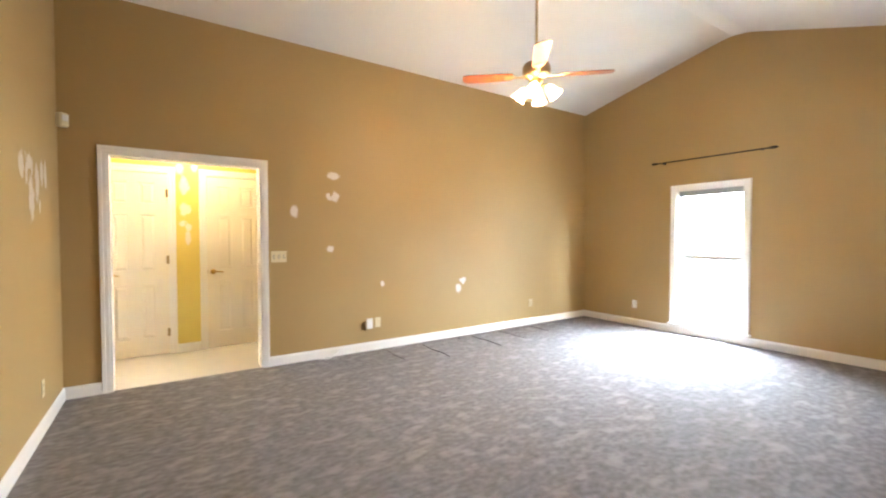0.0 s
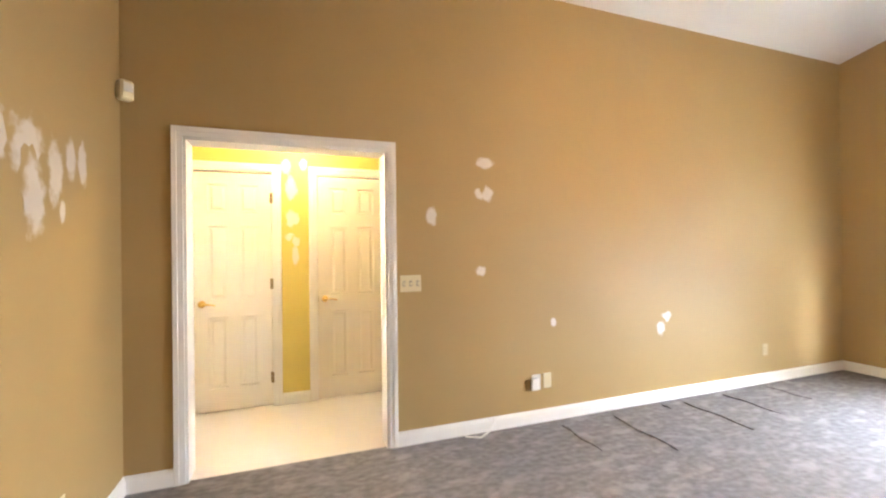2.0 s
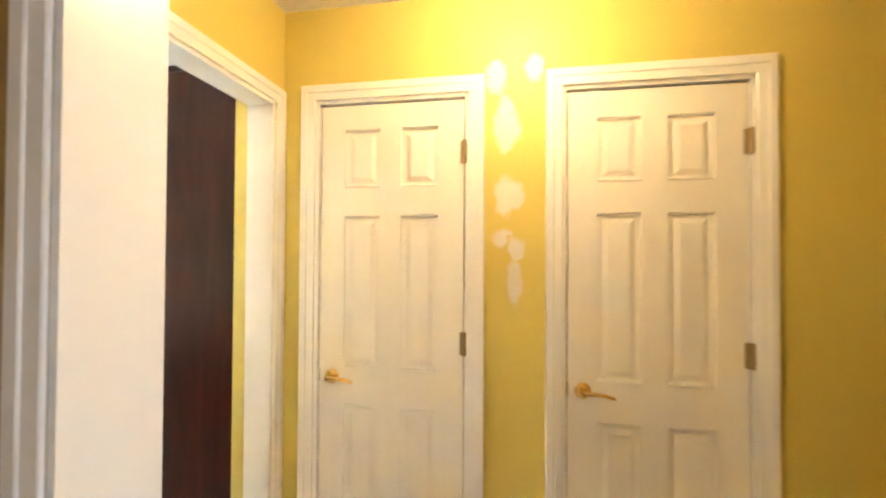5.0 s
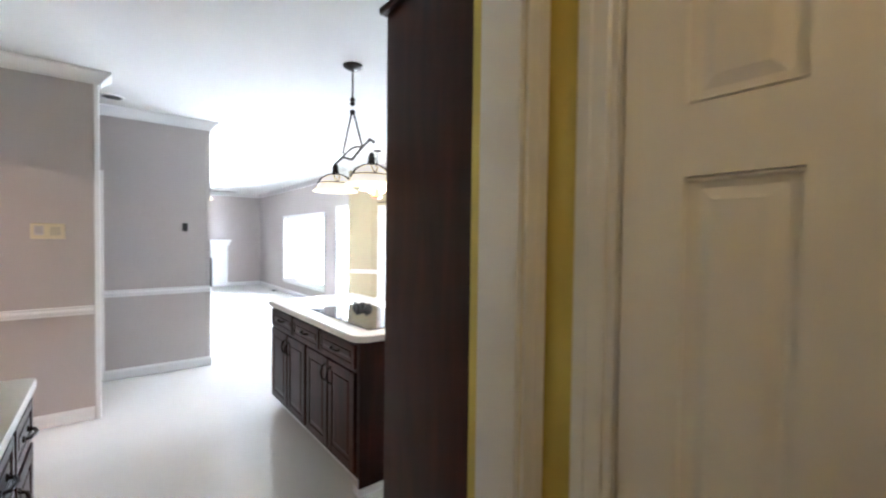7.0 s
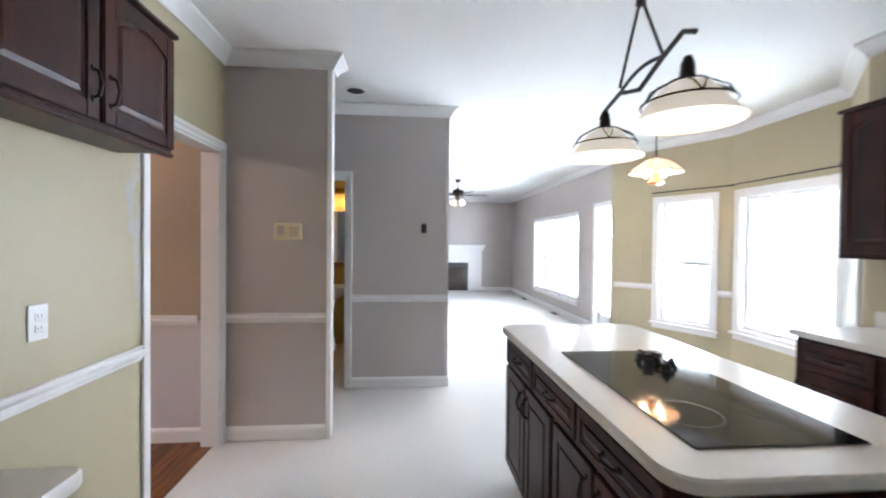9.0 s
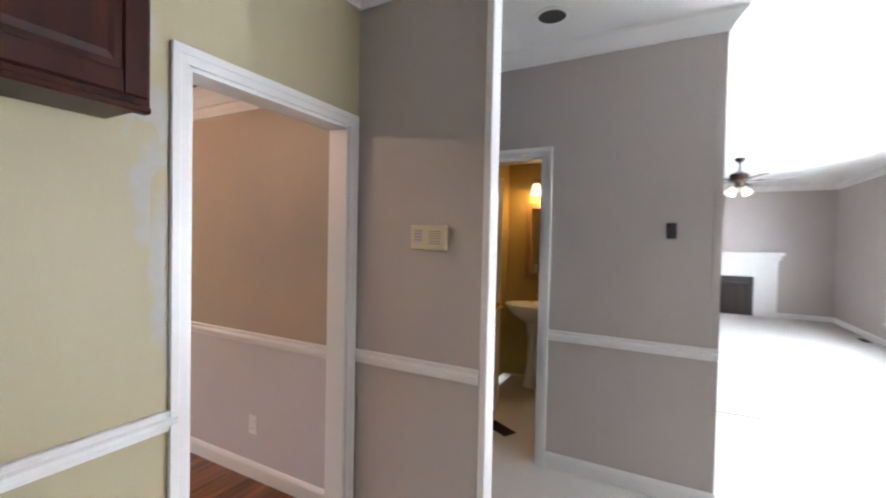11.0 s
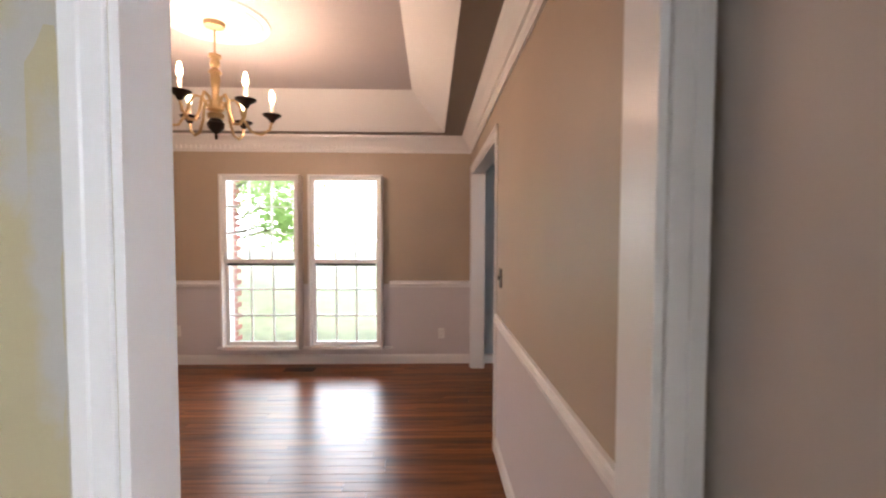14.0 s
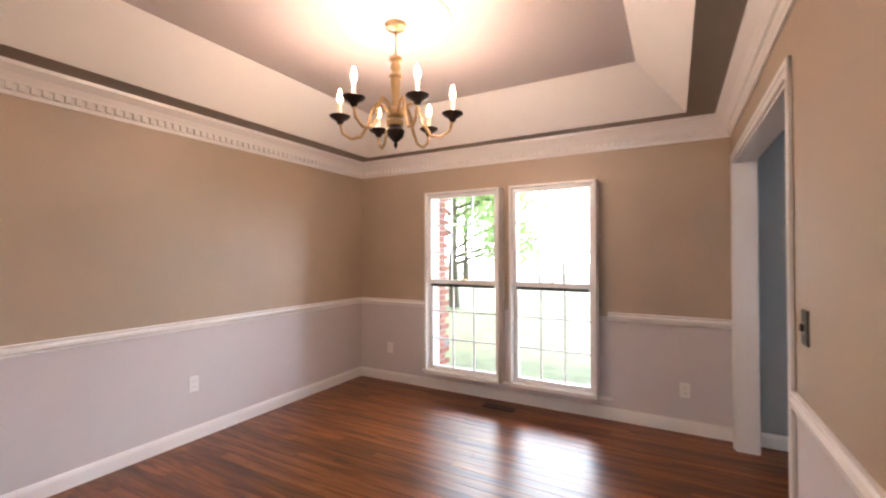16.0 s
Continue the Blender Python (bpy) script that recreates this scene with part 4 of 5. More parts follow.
def ceiling_fan(m, drop, label, blades, blade_material, metal, shades, r=0.66, turn=0.0, shade_tilt=38, lit=SHADE):
    t = thing("ceiling_fan", label, "ceiling fan", m)
    part("canopy", G().lathe([(0, drop), (0.065, drop), (0.06, drop - 0.03), (0.03, drop - 0.06), (0, drop - 0.06)], 20), metal, t, "", True)
    part("downrod", G().tube([(0, 0, 0.12), (0, 0, drop - 0.03)], 0.012), metal, t, "", True)
    part("motor_housing", G().lathe([(0, 0.14), (0.03, 0.14), (0.05, 0.115), (0.105, 0.10), (0.12, 0.07), (0.12, 0.02), (0.10, -0.005), (0.06, -0.03), (0.05, -0.07), (0.035, -0.09), (0, -0.09)], 28), metal, t, "", True)
    for i in range(blades):
        a = Matrix.Rotation(radians(turn + 360 / blades * i), 4, "Z") @ Matrix.Rotation(radians(9), 4, "X")
        g = G()
        g.m = a
        out = [(0.20, -0.045), (0.26, -0.058), (r - 0.05, -0.066), (r - 0.01, -0.05), (r, 0), (r - 0.01, 0.05), (r - 0.05, 0.066), (0.26, 0.058), (0.20, 0.045)]
        n = len(out)
        g.add([(x, y, z) for z in (0.0, 0.007) for x, y in out], [tuple(range(n))[::-1], tuple(range(n, 2 * n))] + [(k, (k + 1) % n, n + (k + 1) % n, n + k) for k in range(n)])
        b = part("blade", g, blade_material, t)
        g = G()
        g.m = a
        g.rbox(0.09, 0.25, -0.016, 0.016, -0.010, -0.002, 0.003).rbox(0.20, 0.27, -0.035, 0.035, -0.008, -0.001, 0.003)
        part("blade_iron", g, metal, b)
    for i in range(shades):
        g, g2, g3 = G(), G(), G()
        a = Matrix.Rotation(radians(360 / shades * i + 35), 4, "Z") @ Matrix.Translation((0.085, 0, -0.085)) @ Matrix.Rotation(radians(-shade_tilt), 4, "Y")
        g.m = g2.m = g3.m = a
        g2.tube([(-0.045, 0, 0.02), (0, 0, 0.0), (0, 0, -0.025)], 0.012)
        arm = part("lamp_arm", g2, metal, t, "", True)
        g.lathe([(p, q - 0.02) for p, q in bell(0.026, 0.055, 0.105, 0.01)], 20)
        part("glass_shade", g, lit, arm, "glowing frosted tulip shade", True)
        g3.lathe([(0, -0.03), (0.014, -0.035), (0.022, -0.06), (0.016, -0.082), (0, -0.088)], 12)
        part("bulb", g3, BULB, arm, "lit bulb", True)
    return t


ceiling_fan(pose(2.95, 3.02, 2.70), 1.07, "brass ceiling fan with reddish wooden blades and lit tulip shades", 4, BLADE, ANTIQ, 4, 0.64, -42)
for i in range(4):
    a = radians(90 * i + 35)
    bulb("fan_bulb", (2.95 + 0.21 * math.cos(a), 3.02 + 0.21 * math.sin(a), 2.46), 1.7, WARM)
ceiling_fan(pose(-9.80, 6.87, 2.42), 0.32, "dark bronze ceiling fan with pale lit shades in the living room", 5, mat("dark_blade", (0.06, 0.04, 0.03), 0.4), IRON, 4, 0.62, 20, 30, SHADE_DAY)

hl = thing("hall_ceiling_light", "lit frosted dome light on the hall ceiling", "ceiling light", pose(0.50, 5.62, 2.44))
part("base", G().lathe([(0, 0), (0.15, 0), (0.15, -0.02), (0, -0.022)], 28), BRASS, hl, "", True)
part("dome", G().lathe([(0.14, -0.02), (0.13, -0.05), (0.09, -0.08), (0.04, -0.095), (0, -0.098)], 28), SHADE, hl, "", True)
bulb("hall_bulb", (0.50, 5.62, 2.30), 3.5, (1.0, 0.72, 0.36), 0.06)

# island pendant
pn = thing("island_pendant", "dark iron island pendant with two alabaster bell shades in wire bands", "pendant lamp", pose(-2.775, 6.775, 0))
part("canopy", G().lathe([(0, H), (0.072, H), (0.07, H - 0.012), (0.045, H - 0.028), (0.012, H - 0.035), (0, H - 0.035)], 24), IRON, pn, "", True)
part("stem", G().tube([(0, 0, H - 0.03), (0, 0, 2.46)], 0.006), IRON, pn)
part("stem_knob", G().lathe([(0, 0.03), (0.012, 0.028), (0.022, 0.012), (0.012, 0.0), (0.022, -0.016), (0.012, -0.03), (0, -0.032)], 14, (0, 0, 2.475)), IRON, pn, "", True)
part("stem_knob", G().lathe([(0, 0.02), (0.02, 0.008), (0.02, -0.01), (0, -0.02)], 14, (0, 0, 2.40)), IRON, pn, "", True)
for s in (-1, 1):
    part("hanger_rod", G().tube([(s * 0.012, 0, 2.40), (s * 0.16, 0, 2.115)], 0.0065), IRON, pn)
bar = [(-0.34, 0, 2.03), (-0.30, 0, 2.055), (-0.16, 0, 2.09), (0.0, 0, 2.05), (0.16, 0, 2.115), (0.27, 0, 2.15), (0.33, 0, 2.12)]
part("curved_bar", G().tube(bar, 0.010), IRON, pn)
part("scroll", G().tube(arc((-0.16, 0, 2.09), (0.16, 0, 2.115), 0.03), 0.008), IRON, pn)
for x in (-0.295, 0.295):
    part("socket", G().lathe([(0, 0.07), (0.012, 0.07), (0.022, 0.045), (0.026, 0.0), (0.032, -0.012), (0, -0.012)], 16, (x, 0, 1.985)), IRON, pn, "", True)
    sh = part("shade", G().lathe([(p, q) for p, q in bell(0.03, 0.16, 0.14, 0.015)], 36, (x, 0, 1.975)), SHADE_DAY, pn, "softly lit alabaster bell shade", True)
    for z, r in ((1.965, 0.062), (1.895, 0.143)):
        part("band", G().tube([(x + r * math.cos(radians(a)), r * math.sin(radians(a)), z) for a in range(0, 361, 15)], 0.004, 6), IRON, sh)
    for k in range(10):
        a, b = radians(36 * k), radians(36 * k + (18 if k % 2 else -18))
        part("wire", G().tube([(x + 0.064 * math.cos(a), 0.064 * math.sin(a), 1.963), (x + 0.118 * math.cos((a + b) / 2), 0.118 * math.sin((a + b) / 2), 1.935), (x + 0.146 * math.cos(b), 0.146 * math.sin(b), 1.893)], 0.0035, 6), IRON, sh)
    bulb("pendant_bulb", (-2.775 + x, 6.775, 1.86), 3, (1.0, 0.82, 0.6), 0.04)

# breakfast table light
bl = thing("breakfast_pendant", "copper and glass semi-flush lamp with bright bulbs in the bay", "pendant lamp", pose(-5.29, 8.40, 0))
COPPER = mat("copper", (0.62, 0.27, 0.13), 0.3, 1.0)
part("canopy", G().lathe([(0, H), (0.06, H), (0.055, H - 0.02), (0.01, H - 0.03), (0, H - 0.03)], 20), IRON, bl, "", True)
part("stem", G().tube([(0, 0, H - 0.02), (0, 0, 2.20)], 0.008), IRON, bl)
part("glass_dome", G().lathe(bell(0.03, 0.26, 0.15), 32, (0, 0, 2.32)), AMBER, bl, "peach-tinted glass dome", True)
part("rim_ring", G().tube([(0.262 * math.cos(radians(a)), 0.262 * math.sin(radians(a)), 2.17) for a in range(0, 361, 12)], 0.005, 6), IRON, bl)
part("lower_cup", G().lathe([(0, 2.04), (0.05, 2.045), (0.085, 2.07), (0.05, 2.10), (0.03, 2.16), (0, 2.2)], 20), COPPER, bl, "copper cup", True)
for k in range(4):
    a = radians(90 * k + 20)
    part("bulb", G().lathe([(0, 0.04), (0.02, 0.03), (0.03, 0), (0.015, -0.035), (0, -0.04)], 12, (0.12 * math.cos(a), 0.12 * math.sin(a), 2.17)), BULB, bl, "lit bulb", True)
for k in range(8):
    a = radians(45 * k)
    part("rib", G().tube([(0.03 * math.cos(a), 0.03 * math.sin(a), 2.325), (0.17 * math.cos(a), 0.17 * math.sin(a), 2.262), (0.262 * math.cos(a), 0.262 * math.sin(a), 2.17)], 0.004, 6), COPPER, bl)
bulb("breakfast_bulb", (-5.29, 8.40, 2.11), 6, WARM, 0.08)
rl = thing("recessed_light", "unlit recessed ceiling light with dark baffle and white rim", "ceiling light", pose(-4.85, 5.38, H))
part("rim", G().lathe([(0.075, 0.0), (0.10, -0.001), (0.10, -0.006), (0.075, -0.008)], 28), WHITEP, rl)
part("baffle", G().lathe([(0.076, -0.005), (0.070, -0.003), (0, -0.002)], 28), BLACK, rl)

# dining chandelier
CX, CY = -2.44, 2.50
med = thing("ceiling_medallion", "round white plaster ceiling medallion with raised rings", "medallion", pose(CX, CY, top))
part("disc", G().lathe([(0, -0.02), (0.12, -0.022), (0.14, -0.012), (0.235, -0.010), (0.25, -0.024), (0.27, -0.026), (0.285, -0.012), (0.30, -0.018), (0.32, -0.014), (0.325, 0), (0, 0)], 48), TRIM, med, "", True)
for k in range(20):
    a = radians(18 * k)
    g = G()
    g.m = Matrix.Rotation(a, 4, "Z")
    g.lathe([(0, -0.022), (0.018, -0.016), (0.028, -0.008)], 8, (0.19, 0, 0))
    part("leaf_boss", g, TRIM, med, "", True)
ch = thing("chandelier", "antique brass six-arm chandelier with lit candle bulbs", "chandelier", pose(CX, CY, 0))
part("canopy", G().lathe([(0, top - 0.02), (0.062, top - 0.022), (0.055, top - 0.045), (0.02, top - 0.06), (0, top - 0.06)], 24), ANTIQ, ch, "", True)
part("chain", G().tube([(0, 0, top - 0.05), (0, 0, 2.50)], 0.006), ANTIQ, ch)
part("column", G().lathe([(0, 2.51), (0.035, 2.505), (0.038, 2.49), (0.022, 2.48), (0.030, 2.455), (0.030, 2.44), (0.018, 2.425), (0.036, 2.405), (0.040, 2.395), (0.026, 2.385), (0.030, 2.36), (0.020, 2.27), (0.024, 2.22), (0.045, 2.20), (0.05, 2.17), (0.03, 2.155), (0.05, 2.14), (0.046, 2.115), (0, 2.11)], 24), ANTIQ, ch, "", True)
part("ball", G().lathe([(0, 2.115), (0.035, 2.11), (0.052, 2.085), (0.046, 2.055), (0.022, 2.03), (0.008, 2.02), (0.012, 2.005), (0.004, 1.985), (0, 1.985)], 24), IRON, ch, "dark bronze ball finial", True)
for k in range(6):
    a = radians(60 * k + 25)
    c, s = math.cos(a), math.sin(a)
    prof = [(0.04, 2.18), (0.07, 2.235), (0.11, 2.245), (0.14, 2.20), (0.155, 2.13), (0.20, 2.055), (0.26, 2.045), (0.31, 2.08), (0.325, 2.14)]
    arm = part("arm", G().tube([(r * c, r * s, z) for r, z in prof], 0.0095, 8), ANTIQ, ch, "", True)
    x, y = 0.325 * c, 0.325 * s
    part("drip_pan", G().lathe([(0, 2.125), (0.014, 2.130), (0.024, 2.150), (0.056, 2.170), (0.060, 2.179), (0.02, 2.172), (0, 2.170)], 18, (x, y, 0)), IRON, arm, "dark bronze drip pan", True)
    part("candle_sleeve", G().lathe([(0, 2.165), (0.011, 2.165), (0.011, 2.255), (0, 2.255)], 12, (x, y, 0)), CANDLE, arm)
    part("bulb", G().lathe([(0, 2.255), (0.008, 2.255), (0.016, 2.280), (0.013, 2.305), (0.005, 2.333), (0, 2.340)], 12, (x, y, 0)), BULB, arm, "lit flame bulb", True)
    bulb("chandelier_bulb", (CX + x * 1.12, CY + y * 1.12, 2.30), 10.5, (1.0, 0.70, 0.50), 0.02)

# ---- fireplace ----
fp = thing("fireplace", "white mantel fireplace with a dark firebox and screen", "fireplace", face((-13.5, 8.05), (-13.5, 5.55)))
part("surround", G().rbox(0.02, 0.42, 0.001, 0.10, 0.006, 1.20, 0.006).rbox(2.08, 2.48, 0.001, 0.10, 0.006, 1.20, 0.006).rbox(0.42, 2.08, 0.001, 0.10, 0.84, 1.20, 0.006), TRIM, fp)
part("mantel_shelf", G().rbox(-0.06, 2.56, 0.001, 0.22, 1.30, 1.36, 0.008).rbox(-0.02, 2.52, 0.001, 0.16, 1.20, 1.30, 0.01), TRIM, fp)
part("firebox", G().box(0.42, 2.08, 0.002, 0.02, 0.006, 0.84), BLACK, fp, "dark firebox")
part("screen", G().rbox(0.50, 2.0, 0.06, 0.075, 0.05, 0.68, 0.004).rbox(0.48, 2.02, 0.055, 0.08, 0.66, 0.70, 0.004).rbox(0.6, 0.65, 0.05, 0.085, 0.006, 0.7, 0.004).rbox(1.85, 1.9, 0.05, 0.085, 0.006, 0.7, 0.004), IRON, fp)

# ---- powder room ----
sk = thing("pedestal_sink", "white porcelain pedestal sink under the mirror", "sink", pose(-6.74, 4.80, 0))
part("pedestal", G().lathe([(0, 0), (0.12, 0), (0.11, 0.05), (0.075, 0.2), (0.07, 0.5), (0.10, 0.68), (0, 0.68)], 24), PORC, sk, "", True)
g = G()
g.m = Matrix.Diagonal((0.88, 1.12, 1, 1))
g.lathe([(0, 0.64), (0.12, 0.66), (0.22, 0.74), (0.275, 0.82), (0.28, 0.835), (0.27, 0.84), (0.22, 0.82), (0.16, 0.75), (0, 0.72)], 36)
part("basin", g, PORC, sk, "", True)
part("faucet", G().tube([(-0.17, 0, 0.83), (-0.17, 0, 0.92), (-0.13, 0, 0.95), (-0.07, 0, 0.93)], 0.012).tube([(-0.17, -0.09, 0.83), (-0.17, -0.09, 0.88)], 0.014).tube([(-0.17, 0.09, 0.83), (-0.17, 0.09, 0.88)], 0.014), BRASS, sk, "polished brass faucet", True)
mr = thing("wall_mirror", "honey oak framed mirror above the sink", "mirror", face((-7.0, 5.16), (-7.0, 4.62)))
part("frame", G().rbox(0, 0.06, 0.001, 0.03, 1.08, 1.90, 0.005).rbox(0.48, 0.54, 0.001, 0.03, 1.08, 1.90, 0.005).rbox(0.06, 0.48, 0.001, 0.03, 1.08, 1.14, 0.005).rbox(0.06, 0.48, 0.001, 0.03, 1.84, 1.90, 0.005), FRAMEW, mr)
part("mirror_glass", G().box(0.06, 0.48, 0.004, 0.012, 1.14, 1.84), MIRROR, mr)
sc = thing("vanity_sconce", "brass wall sconce with two lit white shades above the mirror", "wall lamp", face((-7.0, 5.16), (-7.0, 4.62)))
part("back_plate", G().rbox(0.06, 0.48, 0.001, 0.025, 2.08, 2.15, 0.006), BRASS, sc)
for x in (0.12, 0.42):
    a = part("arm", G().tube([(x, 0.02, 2.12), (x, 0.09, 2.14), (x, 0.11, 2.10)], 0.009), BRASS, sc, "", True)
    part("shade", G().lathe(bell(0.03, 0.06, 0.12), 20, (x, 0.11, 2.10)), SHADE, a, "lit frosted shade", True)
    bulb("sconce_bulb", (-6.87, 5.16 - x, 1.95), 6, (1.0, 0.65, 0.25), 0.03)
solid("towel_ring", G().rbox(-6.2, -6.14, 4.401, 4.415, 1.30, 1.36, 0.004).tube([(-6.17 + 0.07 * math.sin(radians(a)), 4.425, 1.27 + 0.07 * math.cos(radians(a))) for a in range(0, 361, 20)], 0.005, 6), IRON, "dark metal towel ring on the ochre wall", "towel ring")

# ---- plates, outlets, patches and small fixtures ----


def plate(name, m, label, category, w=0.07, h=0.115, kind_of="outlet", material=None, group=""):
    """A wall plate centred on its place; y looks into the room."""
    t = thing(name, label, category, m, group)
    mt = material or WHITEP
    part("cover", G().rbox(-w / 2, w / 2, 0, 0.006, -h / 2, h / 2, 0.002), mt, t)
    if kind_of == "outlet":
        for z in (-0.021, 0.021):
            s = part("socket", G().rbox(-0.016, 0.016, 0.005, 0.009, z - 0.014, z + 0.014, 0.003), mt, t)
            part("slot", G().box(-0.008, -0.006, 0.0088, 0.0095, z - 0.004, z + 0.006).box(0.006, 0.008, 0.0088, 0.0095, z - 0.004, z + 0.006), BLACK, s)
    elif kind_of == "switch":
        n = max(1, round(w / 0.046) - 0) if w > 0.08 else 1
        for i in range(n):
            x = -w / 2 + w * (i + 0.5) / n
            part("toggle_slot", G().box(x - 0.010, x + 0.010, 0.0058, 0.0068, -0.019, 0.019), INK, t)
            part("toggle", G().rbox(x - 0.005, x + 0.005, 0.005, 0.018, -0.012, 0.012, 0.002), mt, t)
    return t


def on(p0, p1, at, z):
    m = face(p0, p1)
    return m @ Matrix.Translation((at, 0, z))


BW = ((XW, YB), (XB, YB))
plate("switch_plate", on(*BW, XW - 1.24, 1.12), "cream triple switch plate beside the doorway", "switch", 0.15, 0.115, "switch", CREAMP)
plate("wall_outlet", on(*BW, XW - 2.24, 0.315), "white outlet with a plugged-in adapter", "outlet", 0.075, 0.12)
solid("plug_adapter", G().rbox(2.185, 2.245, YB - 0.032, YB - 0.009, 0.26, 0.355, 0.006), WHITEP, "white plug-in adapter box in the outlet", "adapter")
plate("cable_plate", on(*BW, XW - 2.34, 0.32), "tan cable wall plate beside the outlet", "wall plate", 0.07, 0.115, "blank", CREAMP)
plate("wall_outlet", on(*BW, XW - 4.86, 0.33), "tan outlet plate on the tan wall", "outlet", material=TANP)
plate("wall_outlet", on((XW, YS), (XW, 5.0), 4.04 - YS, 0.32), "white outlet plate on the tan gable wall", "outlet")
plate("wall_outlet", on((XB, 5.0), (XB, YS), 5.0 - 4.27, 0.30), "tan outlet plate on the side wall", "outlet", material=CREAMP)
se = thing("motion_detector", "cream motion sensor box in the wall corner", "sensor", pose(-0.395, 4.90, 2.25, 0, 0, 45))
part("housing", G().rbox(-0.035, 0.035, -0.03, 0.03, -0.055, 0.055, 0.01), CREAMP, se)
part("lens_window", G().rbox(-0.024, 0.024, -0.034, -0.029, -0.01, 0.04, 0.004), WHITEP, se)
plate("thermostat", on((XP, 6.243), (XP, 5.31), 6.243 - 6.0, 1.56), "small black thermostat on the grey wall", "thermostat", 0.05, 0.09, "blank", BLACK)
plate("dimmer", on((XD, 4.4), (XD, 2.5), 4.4 - 2.69, 1.14), "dark bronze switch plate beside the opening", "switch", 0.07, 0.115, "switch", IRON)
plate("wall_outlet", on((XD, 4.4), (XD, 2.5), 4.4 - 3.78, 0.33), "white outlet on the lilac wainscot", "outlet")
plate("wall_outlet", on((XE, YD), (XE, 4.4), 2.62 - YD, 0.42), "white outlet on the lilac wainscot", "outlet")
plate("wall_outlet", on((XD, YD), (XE, YD), 0.31, 0.33), "white outlet beside the dining window", "outlet")
plate("wall_outlet", on((XD, YD), (XE, YD), 3.10, 0.36), "white outlet beside the dining window", "outlet")
plate("wall_outlet", on((-3.3, YK), (-0.6, YK), 3.3 - 2.71, 1.13), "white outlet plate on the pale yellow wall", "outlet", 0.08, 0.125, "outlet", WHITEP)
plate("wall_outlet", on(*[(-3.3, 8.80), (-3.6, 8.80)], 0.05, 1.12), "white outlet above the counter", "outlet")
plate("wall_outlet", on((-6.16, 4.40), (-6.0, 4.40), 0.35, 1.12), "white switch plate in the powder room", "switch", kind_of="switch")

al = thing("alarm_panel", "cream alarm keypad with printed labels on the grey stub wall", "alarm panel", on((XD, 5.3), (XD, YK), 5.3 - 5.0, 1.49))
part("housing", G().rbox(-0.095, 0.095, 0, 0.028, -0.058, 0.058, 0.006), CREAMP, al)
part("door_flap", G().rbox(-0.085, 0.005, 0.027, 0.032, -0.045, 0.042, 0.002), CREAMP, al)
for i in range(6):
    part("print_line", G().box(-0.072, -0.012, 0.0322, 0.0328, 0.026 - i * 0.011, 0.030 - i * 0.011), INK, al)
part("paper_label", G().box(0.022, 0.075, 0.0282, 0.0288, -0.030, 0.040), mat("pale_paper", (0.62, 0.58, 0.58), 0.8), al)
for i in range(4):
    part("print_line", G().box(0.028, 0.068, 0.029, 0.0295, 0.028 - i * 0.014, 0.033 - i * 0.014), INK, al)
part("top_ridge", G().rbox(-0.09, 0.09, 0.027, 0.031, 0.046, 0.052, 0.001), CREAMP, al)


def spackle(m, w, h, seed, label="rough white spackle patch on the wall", material=None):
    """A ragged thin smear of filler; y looks into the room."""
    rnd = random.Random(seed)
    n = 26
    ph = [rnd.uniform(0, 6.3) for _ in range(4)]
    pts = []
    for i in range(n):
        a = 2 * math.pi * i / n
        r = 0.82 + 0.12 * math.sin(3 * a + ph[0]) + 0.09 * math.sin(5 * a + ph[1]) + 0.07 * math.sin(9 * a + ph[2])
        k = max(abs(math.cos(a)), abs(math.sin(a))) ** 0.6
        pts.append((r / k * w / 2 * math.cos(a), r / k * h / 2 * math.sin(a)))
    g = G()
    g.m = m
    g.add([(x, 0.0012 + 0.0006 * (seed % 10), z) for x, z in pts], [tuple(range(n))])
    return solid("spackle_patch", g, material or PATCH, label, "wall patch", "spackle patches")


for i, (x, z, w, h) in enumerate(((1.865, 2.03, 0.15, 0.10), (1.83, 1.80, 0.10, 0.09), (1.885, 1.80, 0.09, 0.14), (1.45, 1.62, 0.085, 0.15), (1.83, 1.23, 0.085, 0.085), (2.45, 0.80, 0.05, 0.09), (3.66, 0.78, 0.13, 0.10), (3.60, 0.68, 0.09, 0.16))):
    spackle(on(*BW, XW - x + (0.085 if x > 3 else 0.05), z - 0.035), w * 1.35, h * 1.35, i)
for i, (y, z, w, h) in enumerate(((3.91, 1.76, 0.19, 0.20), (4.08, 1.74, 0.26, 0.28), (4.11, 1.58, 0.17, 0.36), (4.26, 1.69, 0.13, 0.34), (4.38, 1.756, 0.10, 0.22), (4.49, 1.742, 0.11, 0.24), (4.306, 1.528, 0.06, 0.12))):
    spackle(on((XB, 5.0), (XB, YS), 5.0 - y, z), w * 1.2, h * 1.2, 20 + i, "long streaky spackle smear on the tan wall", PATCH_SIDE)
for i, (x, z, w, h) in enumerate(((0.42, 2.10, 0.11, 0.16), (0.57, 2.13, 0.07, 0.14), (0.465, 1.90, 0.12, 0.22), (0.47, 1.65, 0.12, 0.19), (0.45, 1.48, 0.10, 0.10), (0.50, 1.44, 0.08, 0.12), (0.49, 1.31, 0.07, 0.20))):
    spackle(on((3.2, YC), (-0.7, YC), 3.2 - x, z), w * 1.3, h * 1.25, 40 + i, material=PATCH_HALL)
